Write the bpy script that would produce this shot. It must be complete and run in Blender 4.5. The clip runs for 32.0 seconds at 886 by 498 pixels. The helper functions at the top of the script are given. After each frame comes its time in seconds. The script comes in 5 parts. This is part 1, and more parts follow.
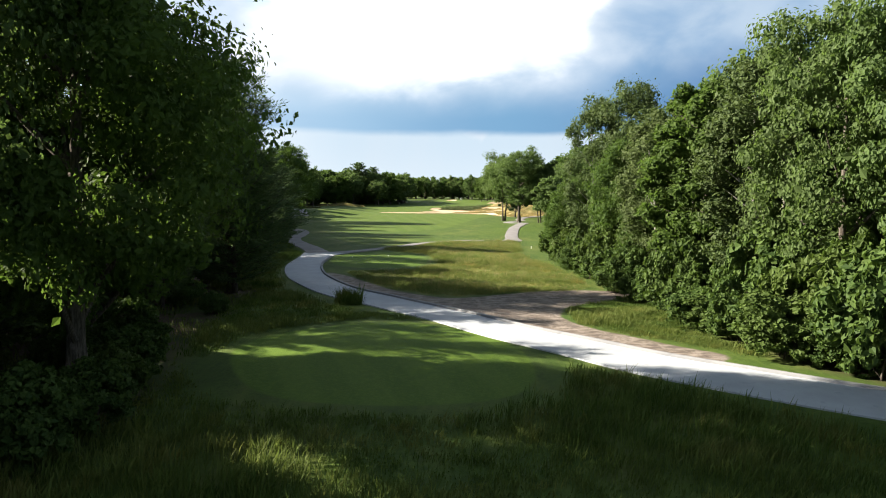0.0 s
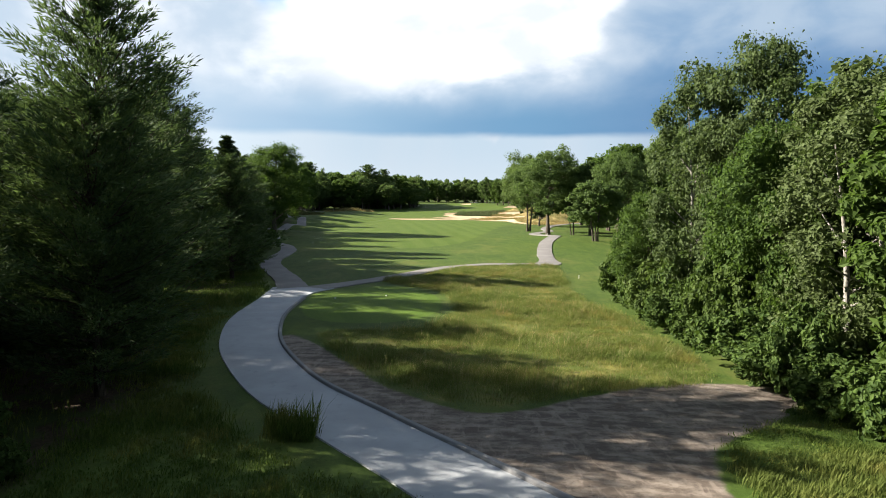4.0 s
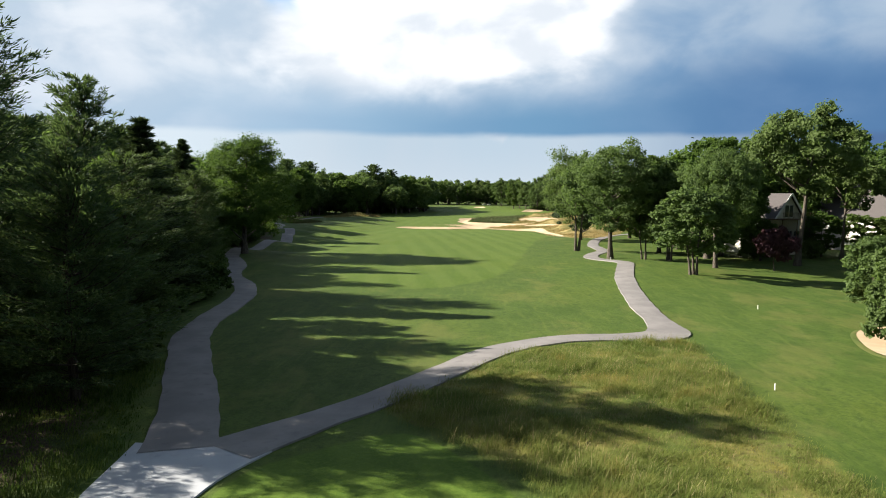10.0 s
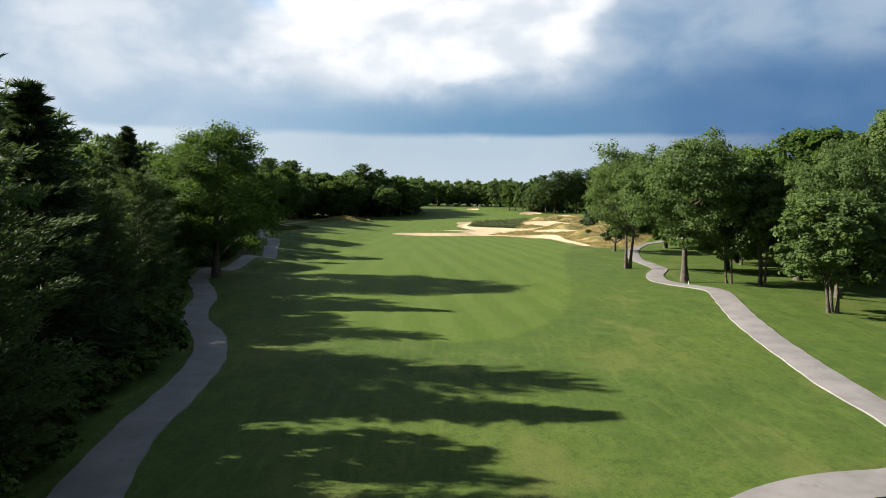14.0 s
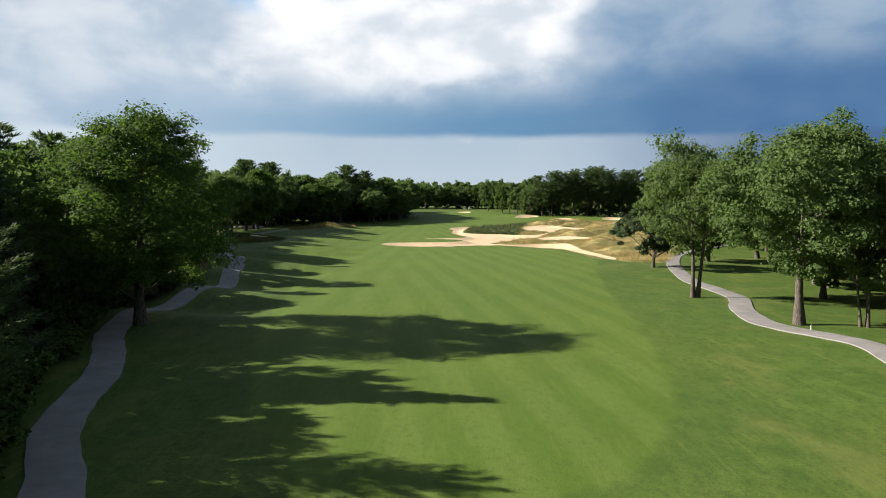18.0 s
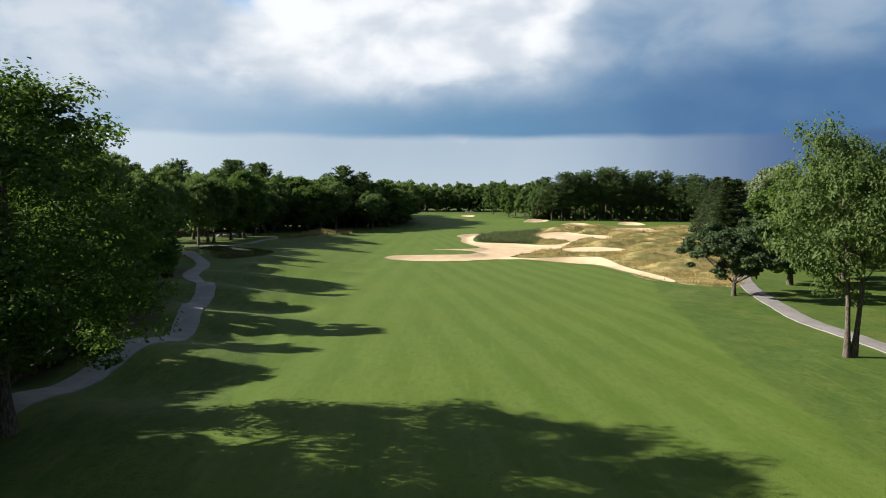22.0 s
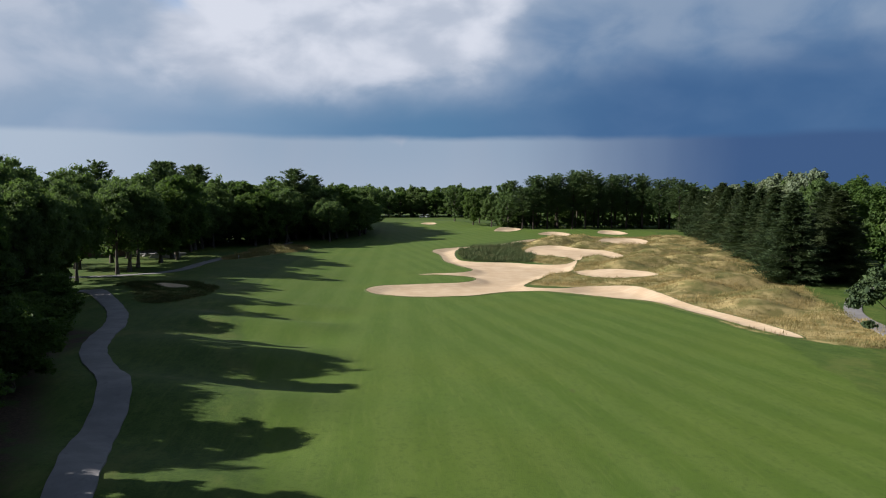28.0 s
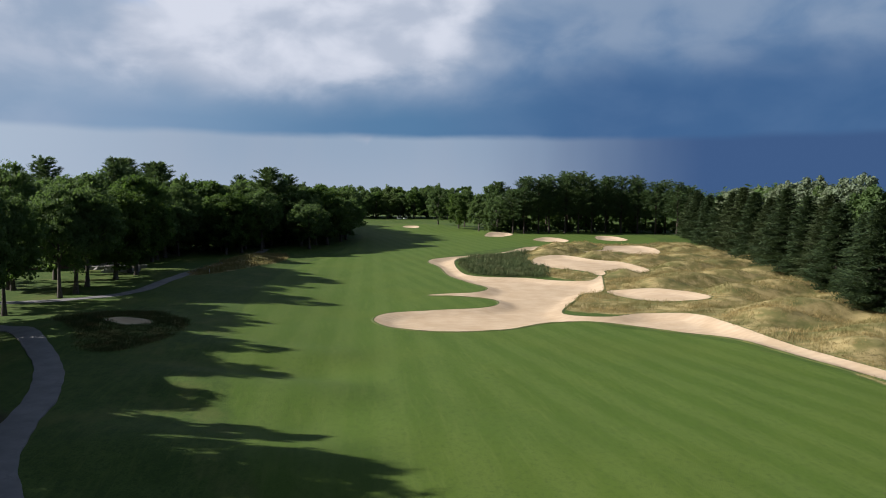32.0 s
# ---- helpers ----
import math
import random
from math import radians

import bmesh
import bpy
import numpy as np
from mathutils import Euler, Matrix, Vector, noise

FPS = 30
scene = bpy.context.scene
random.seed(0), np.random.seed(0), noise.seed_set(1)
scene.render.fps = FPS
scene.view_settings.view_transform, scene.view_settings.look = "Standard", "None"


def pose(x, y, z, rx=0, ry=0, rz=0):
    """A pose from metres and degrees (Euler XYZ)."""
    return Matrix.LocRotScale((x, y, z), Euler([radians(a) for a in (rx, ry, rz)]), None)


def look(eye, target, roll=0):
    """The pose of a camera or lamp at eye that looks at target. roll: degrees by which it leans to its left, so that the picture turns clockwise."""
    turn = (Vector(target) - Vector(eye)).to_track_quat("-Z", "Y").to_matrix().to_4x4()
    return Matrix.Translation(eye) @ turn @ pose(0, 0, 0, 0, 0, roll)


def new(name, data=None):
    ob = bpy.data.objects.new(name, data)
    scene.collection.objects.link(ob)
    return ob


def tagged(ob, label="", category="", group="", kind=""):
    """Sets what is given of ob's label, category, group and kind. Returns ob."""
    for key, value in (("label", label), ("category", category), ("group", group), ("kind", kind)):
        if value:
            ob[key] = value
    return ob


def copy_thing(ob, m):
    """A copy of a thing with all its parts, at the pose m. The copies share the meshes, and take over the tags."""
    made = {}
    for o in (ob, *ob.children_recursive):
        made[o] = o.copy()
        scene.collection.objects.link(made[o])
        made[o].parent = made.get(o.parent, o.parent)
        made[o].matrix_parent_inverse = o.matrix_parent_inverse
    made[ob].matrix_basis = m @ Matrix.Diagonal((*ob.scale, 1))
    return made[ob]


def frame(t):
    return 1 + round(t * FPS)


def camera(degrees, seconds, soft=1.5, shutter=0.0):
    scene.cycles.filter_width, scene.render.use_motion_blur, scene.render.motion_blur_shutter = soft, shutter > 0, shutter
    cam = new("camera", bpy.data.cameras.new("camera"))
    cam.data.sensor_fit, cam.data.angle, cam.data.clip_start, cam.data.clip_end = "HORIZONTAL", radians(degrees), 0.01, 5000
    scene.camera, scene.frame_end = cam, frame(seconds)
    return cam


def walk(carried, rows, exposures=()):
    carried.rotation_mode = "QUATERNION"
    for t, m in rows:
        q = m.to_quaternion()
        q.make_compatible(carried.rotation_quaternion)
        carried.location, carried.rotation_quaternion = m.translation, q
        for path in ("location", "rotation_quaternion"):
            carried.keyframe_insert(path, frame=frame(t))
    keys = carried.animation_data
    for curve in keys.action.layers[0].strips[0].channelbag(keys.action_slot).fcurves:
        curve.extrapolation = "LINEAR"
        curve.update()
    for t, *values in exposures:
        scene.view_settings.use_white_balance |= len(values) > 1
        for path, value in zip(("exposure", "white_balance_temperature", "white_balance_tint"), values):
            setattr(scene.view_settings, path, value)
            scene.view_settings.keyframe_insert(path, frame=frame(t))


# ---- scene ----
import itertools
import colorsys
from mathutils.geometry import delaunay_2d_cdt

# ------------------------------------------------------------------ camera
cam = camera(65.4, 32.0, soft=1.0)
PATH = [
    (0, (0.072, 0.028, 7.683), (0.054, 2.021, 7.521), 0.7),
    (0.5, (-0.048, 2.457, 7.768), (-0.061, 4.45, 7.606), 0.7),
    (1, (-0.152, 4.934, 7.852), (-0.165, 6.927, 7.692), 0.7),
    (1.5, (-0.238, 7.452, 7.945), (-0.251, 9.445, 7.785), 0.7),
    (2, (-0.308, 10.0, 8.05), (-0.339, 11.993, 7.891), 0.6),
    (2.5, (-0.378, 12.565, 8.166), (-0.423, 14.558, 8.008), 0.6),
    (3, (-0.459, 15.141, 8.286), (-0.512, 17.134, 8.129), 0.7),
    (3.5, (-0.554, 17.73, 8.408), (-0.606, 19.723, 8.251), 0.7),
    (4.5, (-0.789, 22.958, 8.645), (-0.853, 24.95, 8.489), 0.7),
    (5.5, (-1.122, 28.198, 8.888), (-1.196, 30.19, 8.732), 0.7),
    (6, (-1.322, 30.804, 9.016), (-1.396, 32.796, 8.861), 0.7),
    (7, (-1.774, 36.002, 9.276), (-1.853, 37.995, 9.12), 0.7),
    (8, (-2.31, 41.146, 9.505), (-2.393, 43.138, 9.349), 0.7),
    (9, (-3.063, 46.204, 9.686), (-3.14, 48.196, 9.529), 0.7),
    (10, (-4.122, 51.189, 9.811), (-4.198, 53.182, 9.654), 0.8),
    (11, (-5.464, 56.126, 9.903), (-5.539, 58.118, 9.746), 1.0),
    (12, (-6.953, 61.059, 10.019), (-7.027, 63.051, 9.862), 1.0),
    (13, (-8.419, 66.037, 10.186), (-8.488, 68.029, 10.029), 1.0),
    (13.5, (-9.074, 68.563, 10.277), (-9.133, 70.556, 10.121), 0.9),
    (14, (-9.669, 71.116, 10.369), (-9.695, 73.11, 10.213), 0.8),
    (14.5, (-10.203, 73.703, 10.462), (-10.218, 75.697, 10.307), 0.8),
    (15.5, (-11.046, 79.008, 10.644), (-11.051, 81.002, 10.49), 0.6),
    (16.5, (-11.688, 84.255, 10.828), (-11.683, 86.249, 10.674), 0.4),
    (17, (-11.965, 86.844, 10.921), (-11.956, 88.838, 10.768), 0.4),
    (18, (-12.412, 91.976, 11.105), (-12.395, 93.97, 10.952), 0.3),
    (19, (-12.904, 97.135, 11.268), (-12.885, 99.129, 11.115), 0.3),
    (20, (-13.563, 102.352, 11.458), (-13.539, 104.346, 11.306), 0.3),
    (21, (-14.427, 107.503, 11.729), (-14.398, 109.497, 11.578), 0.2),
    (22, (-15.515, 112.549, 12.052), (-15.485, 114.543, 11.901), 0.3),
    (22.5, (-16.129, 115.046, 12.211), (-16.096, 117.04, 12.061), 0.3),
    (23, (-16.774, 117.534, 12.368), (-16.728, 119.528, 12.218), 0.3),
    (23.5, (-17.454, 120.012, 12.526), (-17.388, 122.005, 12.376), 0.3),
    (24, (-18.178, 122.476, 12.687), (-18.089, 124.469, 12.538), 0.4),
    (24.5, (-18.921, 124.929, 12.851), (-18.807, 126.92, 12.702), 0.4),
    (25, (-19.645, 127.375, 13.014), (-19.513, 129.365, 12.865), 0.4),
    (25.5, (-20.358, 129.811, 13.175), (-20.214, 131.8, 13.027), 0.3),
    (26.5, (-21.785, 134.616, 13.5), (-21.615, 136.603, 13.352), 0.3),
    (27.5, (-23.154, 139.452, 13.817), (-22.959, 141.437, 13.669), 0.2),
    (28, (-23.816, 141.901, 13.968), (-23.608, 143.885, 13.821), 0.2),
    (29, (-25.123, 146.81, 14.262), (-24.89, 148.791, 14.114), 0.3),
    (30, (-26.43, 151.706, 14.548), (-26.17, 153.683, 14.399), 0.3),
    (31, (-27.716, 156.619, 14.835), (-27.43, 158.593, 14.686), 0.5),
    (32, (-28.941, 161.595, 15.127), (-28.634, 163.566, 14.977), 0.6),
]
walk(cam, [(t, look(eye, target, roll)) for t, eye, target, roll in PATH],
     exposures=[(0.0, 2.05, 6600, 10), (6.0, 1.82, 6500, 10), (9.0, 1.78, 6500, 10), (12.0, 1.68, 6450, 10), (19.0, 1.52, 6400, 10), (22.5, 1.44, 6300, 10), (25.0, 1.10, 6080, 12), (32.0, 0.97, 5850, 14)])

# ------------------------------------------------------------------ node helpers


class Graph:
    """Small helper that writes node trees."""

    def __init__(self, tree):
        self.tree = tree
        tree.nodes.clear()

    def node(self, kind):
        return self.tree.nodes.new(kind)

    def put(self, socket, value):
        if isinstance(value, bpy.types.NodeSocket):
            self.tree.links.new(value, socket)
        elif value is not None:
            socket.default_value = value

    def math(self, op, a, b=None, c=None, clamp=False):
        n = self.node("ShaderNodeMath")
        n.operation, n.use_clamp = op, clamp
        for s, v in zip(n.inputs, (a, b, c)):
            self.put(s, v)
        return n.outputs[0]

    def add(self, a, b):
        return self.math("ADD", a, b)

    def mul(self, a, b):
        return self.math("MULTIPLY", a, b)

    def step(self, value, lo, hi, to_lo=0.0, to_hi=1.0):
        n = self.node("ShaderNodeMapRange")
        n.interpolation_type = "SMOOTHSTEP"
        for s, v in zip(n.inputs, (value, lo, hi, to_lo, to_hi)):
            self.put(s, v)
        return n.outputs[0]

    def mix(self, fac, a, b, blend="MIX"):
        n = self.node("ShaderNodeMix")
        n.data_type, n.blend_type = "RGBA", blend
        self.put(n.inputs[0], fac)
        for s, v in ((n.inputs[6], a), (n.inputs[7], b)):
            self.put(s, (*v, 1.0) if isinstance(v, tuple) else v)
        return n.outputs[2]

    def noise(self, vector, scale, detail=4.0, rough=0.55, distort=0.0):
        n = self.node("ShaderNodeTexNoise")
        self.put(n.inputs["Vector"], vector)
        for key, v in (("Scale", scale), ("Detail", detail), ("Roughness", rough), ("Distortion", distort)):
            self.put(n.inputs[key], v)
        return n.outputs["Fac"]

    def attr(self, name):
        n = self.node("ShaderNodeAttribute")
        n.attribute_name = name
        return n.outputs["Fac"]

    def scaled(self, vector, x, y, z):
        n = self.node("ShaderNodeVectorMath")
        n.operation = "MULTIPLY"
        self.put(n.inputs[0], vector)
        n.inputs[1].default_value = (x, y, z)
        return n.outputs[0]


# ------------------------------------------------------------------ sky and sun
SUN_ELEVATION, SUN_TURN = 28.0, -83.5
world = bpy.data.worlds.new("stormy_sky")
scene.world = world
world.use_nodes = True
g = Graph(world.node_tree)
sky = g.node("ShaderNodeTexSky")
sky.sky_type, sky.sun_disc = "NISHITA", False
sky.sun_elevation, sky.sun_rotation = radians(SUN_ELEVATION), radians(SUN_TURN % 360)
sky.air_density, sky.dust_density = 1.2, 1.5
way = g.node("ShaderNodeTexCoord").outputs["Generated"]
split = g.node("ShaderNodeSeparateXYZ")
g.put(split.inputs[0], way)
vx, vy, vz = split.outputs
azim = g.math("ARCTAN2", vx, vy)
azim = g.mul(azim, 180 / math.pi)
elev = g.mul(g.math("ARCSINE", vz), 180 / math.pi)
# cloud layers are laid out over azimuth and elevation, stretched along the horizon
join = g.node("ShaderNodeCombineXYZ")
g.put(join.inputs[0], g.mul(azim, 0.06))
g.put(join.inputs[1], g.mul(elev, 0.10))
cloud_at = join.outputs[0]
puff = g.noise(cloud_at, 1.7, 7.0, 0.46, 0.25)
fine = g.noise(cloud_at, 2.6, 7.0, 0.50, 0.25)
broad = g.noise(cloud_at, 0.8, 3.0, 0.5)
wisp = g.noise(g.scaled(cloud_at, 0.35, 1.0, 1.0), 2.4, 5.0, 0.55)
blue = g.mix(1.0, sky.outputs[0], (0.13, 0.13, 0.13), "MULTIPLY")
# pale far haze under the cloud base, darker with rain to the right
streak = g.noise(g.scaled(cloud_at, 1.0, 0.12, 1.0), 3.2, 4.0, 0.5)
rain = g.step(g.add(azim, g.mul(g.add(streak, -0.5), 6.0)), 7.0, 31.0)
haze = g.mix(g.step(elev, -0.5, 4.5), (0.52, 0.605, 0.68), (0.45, 0.555, 0.65))
haze = g.mix(g.mul(g.step(streak, 0.4, 0.7), 0.25), haze, (0.54, 0.59, 0.65))
haze = g.mix(g.step(azim, -6.0, -26.0), haze, (0.61, 0.70, 0.77))
haze = g.mix(rain, haze, (0.078, 0.150, 0.300))
# grey-white cumulus with a bright sunlit head; blue-grey on its flanks
lit = g.step(g.add(puff, g.mul(g.add(fine, -0.5), 0.8)), 0.34, 0.64)
wide = g.mul(g.add(g.add(azim, 1.5), g.mul(g.add(puff, -0.5), 16.0)), 1 / 15.5)
tall = g.mul(g.add(g.add(elev, -15.0), g.mul(g.add(fine, -0.5), 4.5)), 1 / 8.0)
lean = g.add(wide, g.mul(tall, -0.42))
head = g.step(g.add(g.mul(lean, lean), g.mul(g.math("MINIMUM", tall, 0.0), tall)), 1.12, 0.62)
pale = g.mix(g.step(g.add(fine, g.mul(g.add(puff, -0.5), 0.6)), 0.33, 0.72), (0.45, 0.55, 0.66), (0.70, 0.75, 0.81))
side = g.mix(g.step(g.add(fine, g.mul(elev, 0.034)), 0.66, 1.06), (0.185, 0.31, 0.48), (0.36, 0.46, 0.58))
east = g.step(g.add(azim, g.add(g.mul(g.add(puff, -0.5), 13.0), g.mul(elev, -0.9))), -7.0, 8.0)
deck = g.mix(east, pale, side)
white = g.mix(lit, (0.68, 0.73, 0.79), (0.99, 1.0, 1.01))
deck = g.mix(head, deck, white)
# storm shelf: a dark flat-based bank, thicker to the right
base_line = g.add(4.5, g.add(g.mul(g.add(wisp, -0.5), 0.9), g.mul(g.add(fine, -0.5), 0.5)))
top_line = g.add(g.add(6.9, g.mul(g.add(puff, -0.5), 3.6)), g.mul(g.step(azim, 2.0, 30.0), 2.6))
shelf_top = g.math("SUBTRACT", 1.0, g.step(elev, g.add(top_line, -1.2), g.add(top_line, 3.4)))
shelf_left = g.step(g.add(azim, g.mul(g.add(broad, -0.5), 12.0)), -34.0, -8.0, 0.2, 1.0)
shelf = g.mul(shelf_top, shelf_left)
dark = g.mix(g.step(azim, -16.0, 4.0), (0.31, 0.46, 0.61), (0.150, 0.300, 0.470))
dark = g.mix(g.step(azim, 3.0, 24.0), dark, (0.085, 0.185, 0.355))
dark = g.mix(g.mul(g.step(fine, 0.35, 0.75), 0.22), dark, (0.21, 0.33, 0.50))
clouds = g.mix(shelf, deck, dark)
# a ragged blue gap and thinner cloud higher up
gap = g.mul(g.step(g.math("ABSOLUTE", g.add(g.add(azim, 15.2), g.mul(g.add(puff, -0.5), 12.0))), 2.6, 0.9),
            g.step(g.add(elev, g.mul(g.add(fine, -0.5), 5.0)), 13.2, 15.5))
clouds = g.mix(gap, clouds, (0.30, 0.52, 0.80))
# unseen overhead cloud, kept dim to lower the fill light; blue-grey with thinner rifts
dim_overhead = g.mix(g.step(puff, 0.40, 0.66), (0.12, 0.165, 0.235), (0.25, 0.32, 0.41))
dim_overhead = g.mix(g.mul(g.step(broad, 0.60, 0.72), 0.4), dim_overhead, blue)
clouds = g.mix(g.step(g.add(elev, g.mul(g.add(broad, -0.5), 14.0)), 19.0, 40.0), clouds, dim_overhead)
fleece = g.add(g.mul(g.math("ABSOLUTE", g.add(g.add(azim, -2.5), g.mul(g.add(fine, -0.5), 3.0))), 0.9), g.mul(g.math("ABSOLUTE", g.add(g.add(elev, -4.6), g.mul(azim, -0.25))), 1.0))
haze = g.mix(g.mul(g.step(fleece, 1.3, 0.3), 0.55), haze, (0.66, 0.68, 0.72))
# away from the bright west the unseen sky is dimmed to deepen the shade
dim_sides = g.math("MAXIMUM", g.step(azim, 38.0, 75.0), g.step(azim, -112.0, -140.0))
clouds = g.mix(g.mul(dim_sides, 0.3), clouds, dim_overhead)
above = g.step(elev, base_line, g.add(base_line, 0.75))
sky_mix = g.mix(above, haze, clouds)
back = g.node("ShaderNodeBackground")
g.put(back.inputs[0], sky_mix)
back.inputs[1].default_value = 0.36
g.put(g.node("ShaderNodeOutputWorld").inputs[0], back.outputs[0])

sun_data = bpy.data.lights.new("sun", "SUN")
sun_data.energy, sun_data.angle, sun_data.color = 5.0, radians(0.55), (1.0, 0.93, 0.80)
sun = new("sun", sun_data)
sun_way = Vector((math.sin(radians(SUN_TURN)) * math.cos(radians(SUN_ELEVATION)),
                  math.cos(radians(SUN_TURN)) * math.cos(radians(SUN_ELEVATION)), math.sin(radians(SUN_ELEVATION))))
sun.matrix_world = look(sun_way * 300, (0, 0, 0))

# ------------------------------------------------------------------ plan: terrain and outlines


def smooth01(v, lo, hi):
    u = np.clip((np.asarray(v, float) - lo) / (hi - lo), 0, 1)
    return u * u * (3 - 2 * u)


def spline(points, closed, step):
    """Catmull-Rom curve through plan points, cut into pieces of about step metres."""
    pts = np.array(points, float)
    n = len(pts)
    out = []
    for i in range(n if closed else n - 1):
        ids = [(i + k) % n if closed else min(max(i + k, 0), n - 1) for k in (-1, 0, 1, 2)]
        a, b, c, d = pts[ids]
        for u in np.linspace(0, 1, max(2, int(np.linalg.norm(c - b) / step) + 1), endpoint=False):
            out.append(0.5 * (2 * b + (c - a) * u + (2 * a - 5 * b + 4 * c - d) * u * u + (3 * b - a - 3 * c + d) * u**3))
    if not closed:
        out.append(pts[-1])
    return np.array(out)


def inside_distance(x, y, outline):
    """Signed distance to a closed outline, positive inside; far away it is cut at -6."""
    shape = x.shape
    x, y = x.ravel(), y.ravel()
    res = np.full(x.shape, -6.0)
    lo, hi = outline.min(0) - 6, outline.max(0) + 6
    near = np.where((x > lo[0]) & (x < hi[0]) & (y > lo[1]) & (y < hi[1]))[0]
    a, b = outline, np.roll(outline, -1, 0)
    for part_ids in np.array_split(near, max(1, len(near) // 4000)):
        if not len(part_ids):
            continue
        p = np.stack([x[part_ids], y[part_ids]], 1)[:, None]
        ab = (b - a)[None]
        u = np.clip(((p - a) * ab).sum(-1) / np.maximum((ab * ab).sum(-1), 1e-9), 0, 1)
        d = np.sqrt((((a + u[..., None] * ab) - p) ** 2).sum(-1)).min(1)
        cross = ((a[:, 1] > p[..., 1]) != (b[:, 1] > p[..., 1])) & (
            p[..., 0] < (b - a)[:, 0] * (p[..., 1] - a[:, 1]) / np.where(b[:, 1] == a[:, 1], 1e-9, b[:, 1] - a[:, 1]) + a[:, 0])
        res[part_ids] = np.clip(np.where(cross.sum(1) % 2 == 1, d, -d), -6, 40)
    return res.reshape(shape)


FAIRWAY = spline([(-20.5, 122), (-17, 115.5), (-12, 113.6), (-7, 114.6), (-3, 119.5), (0, 128), (2.5, 142), (6, 167), (9.7, 188), (13, 203),
                  (10, 226), (2, 236), (-4, 250), (-6, 280), (-7, 312), (4, 334), (22, 350), (45, 360), (72, 368), (78, 400), (45, 432),
                  (2, 462), (-26, 450), (-20, 392), (-27, 345), (-37, 300), (-40, 253), (-37, 215), (-31, 186), (-27.5, 162), (-25, 140)], True, 2.0)
TEE_ONE = spline([(-8.6, 27), (-8.4, 31), (-5.3, 34.3), (-1.5, 34.8), (2, 32.2), (3.4, 27.6), (2.6, 23), (-1.5, 21.2), (-6, 22.2)], True, 0.6)
TEE_TWO = spline([(-11.2, 66), (-11.2, 71), (-9.3, 73.6), (-6.4, 75.6), (-4.1, 73), (-2.3, 69), (-2.2, 63.5), (-4.5, 59.8), (-8, 59.4), (-10.2, 61.5)], True, 0.6)
FESCUE = spline([(-7.2, 79.3), (-3.2, 85.4), (0.5, 89.8), (4, 91), (8.7, 92.2), (8.2, 84), (8, 76), (8.4, 69), (9.6, 62), (10.2, 54), (9.5, 48.8),
                 (4, 46.6), (0, 44.6), (-3.5, 47.5), (-7.4, 54.4), (-8, 57), (-3, 58), (-1.2, 63.5), (-1.4, 69.5), (-3.4, 73.6), (-6, 76.6)], True, 1.0)
FESCUE_EAST = spline([(14, 205), (19.5, 196), (24.5, 200), (33, 222), (41, 243), (54, 272), (70, 318), (78, 366), (62, 360), (40, 356), (29, 350),
                      (18, 332), (12, 300), (10, 286), (14, 270), (6, 262), (1, 248), (8, 243), (15, 238), (14.5, 222), (13.6, 212)], True, 1.5)
FESCUE_MOUND = spline([(-50.4, 223), (-48, 221), (-45.6, 223), (-43.6, 230), (-45.5, 238), (-51, 242), (-56.5, 240), (-56, 234), (-52.6, 228)], True, 1.0)
FESCUE_RIDGE = spline([(-54, 284), (-50, 284), (-44, 296), (-40, 318), (-41, 330), (-47, 328), (-51, 312)], True, 1.0)
DIRT = spline([(-9.8, 56.2), (-7.4, 53.3), (-3.3, 46.6), (0.4, 43.8), (4.3, 46.3), (9, 48.3), (12.5, 47.6), (11, 44.6), (7.3, 41.2), (6.6, 39.5),
               (6.4, 37.2), (7.4, 34.6), (10, 31.3), (12, 29.0), (10, 27.5), (6.5, 31), (2.8, 34.5), (-0.8, 39.5), (-5.5, 45), (-8.8, 50.5), (-10.4, 54.5)], True, 0.6)
PINE_FLOOR = spline([(-8, -30), (-9.5, 8), (-9.3, 20), (-11, 30), (-12.3, 42), (-12.2, 48), (-15.6, 56), (-17, 66), (-17, 73), (-19.6, 80), (-23.6, 90),
                     (-25.5, 104), (-31, 118), (-33, 126), (-38, 140), (-37.6, 152), (-37, 163), (-39.5, 176), (-46, 192), (-50, 206), (-90, 212), (-120, 100), (-120, -30)], True, 2.5)
WOOD_FLOOR = spline([(26, 10), (15.8, 24.6), (14.4, 28), (13.4, 35), (13.2, 45), (12.4, 56), (12.0, 66), (12.8, 74), (15, 80), (22, 84), (60, 84), (70, 40), (60, 5)], True, 2.0)

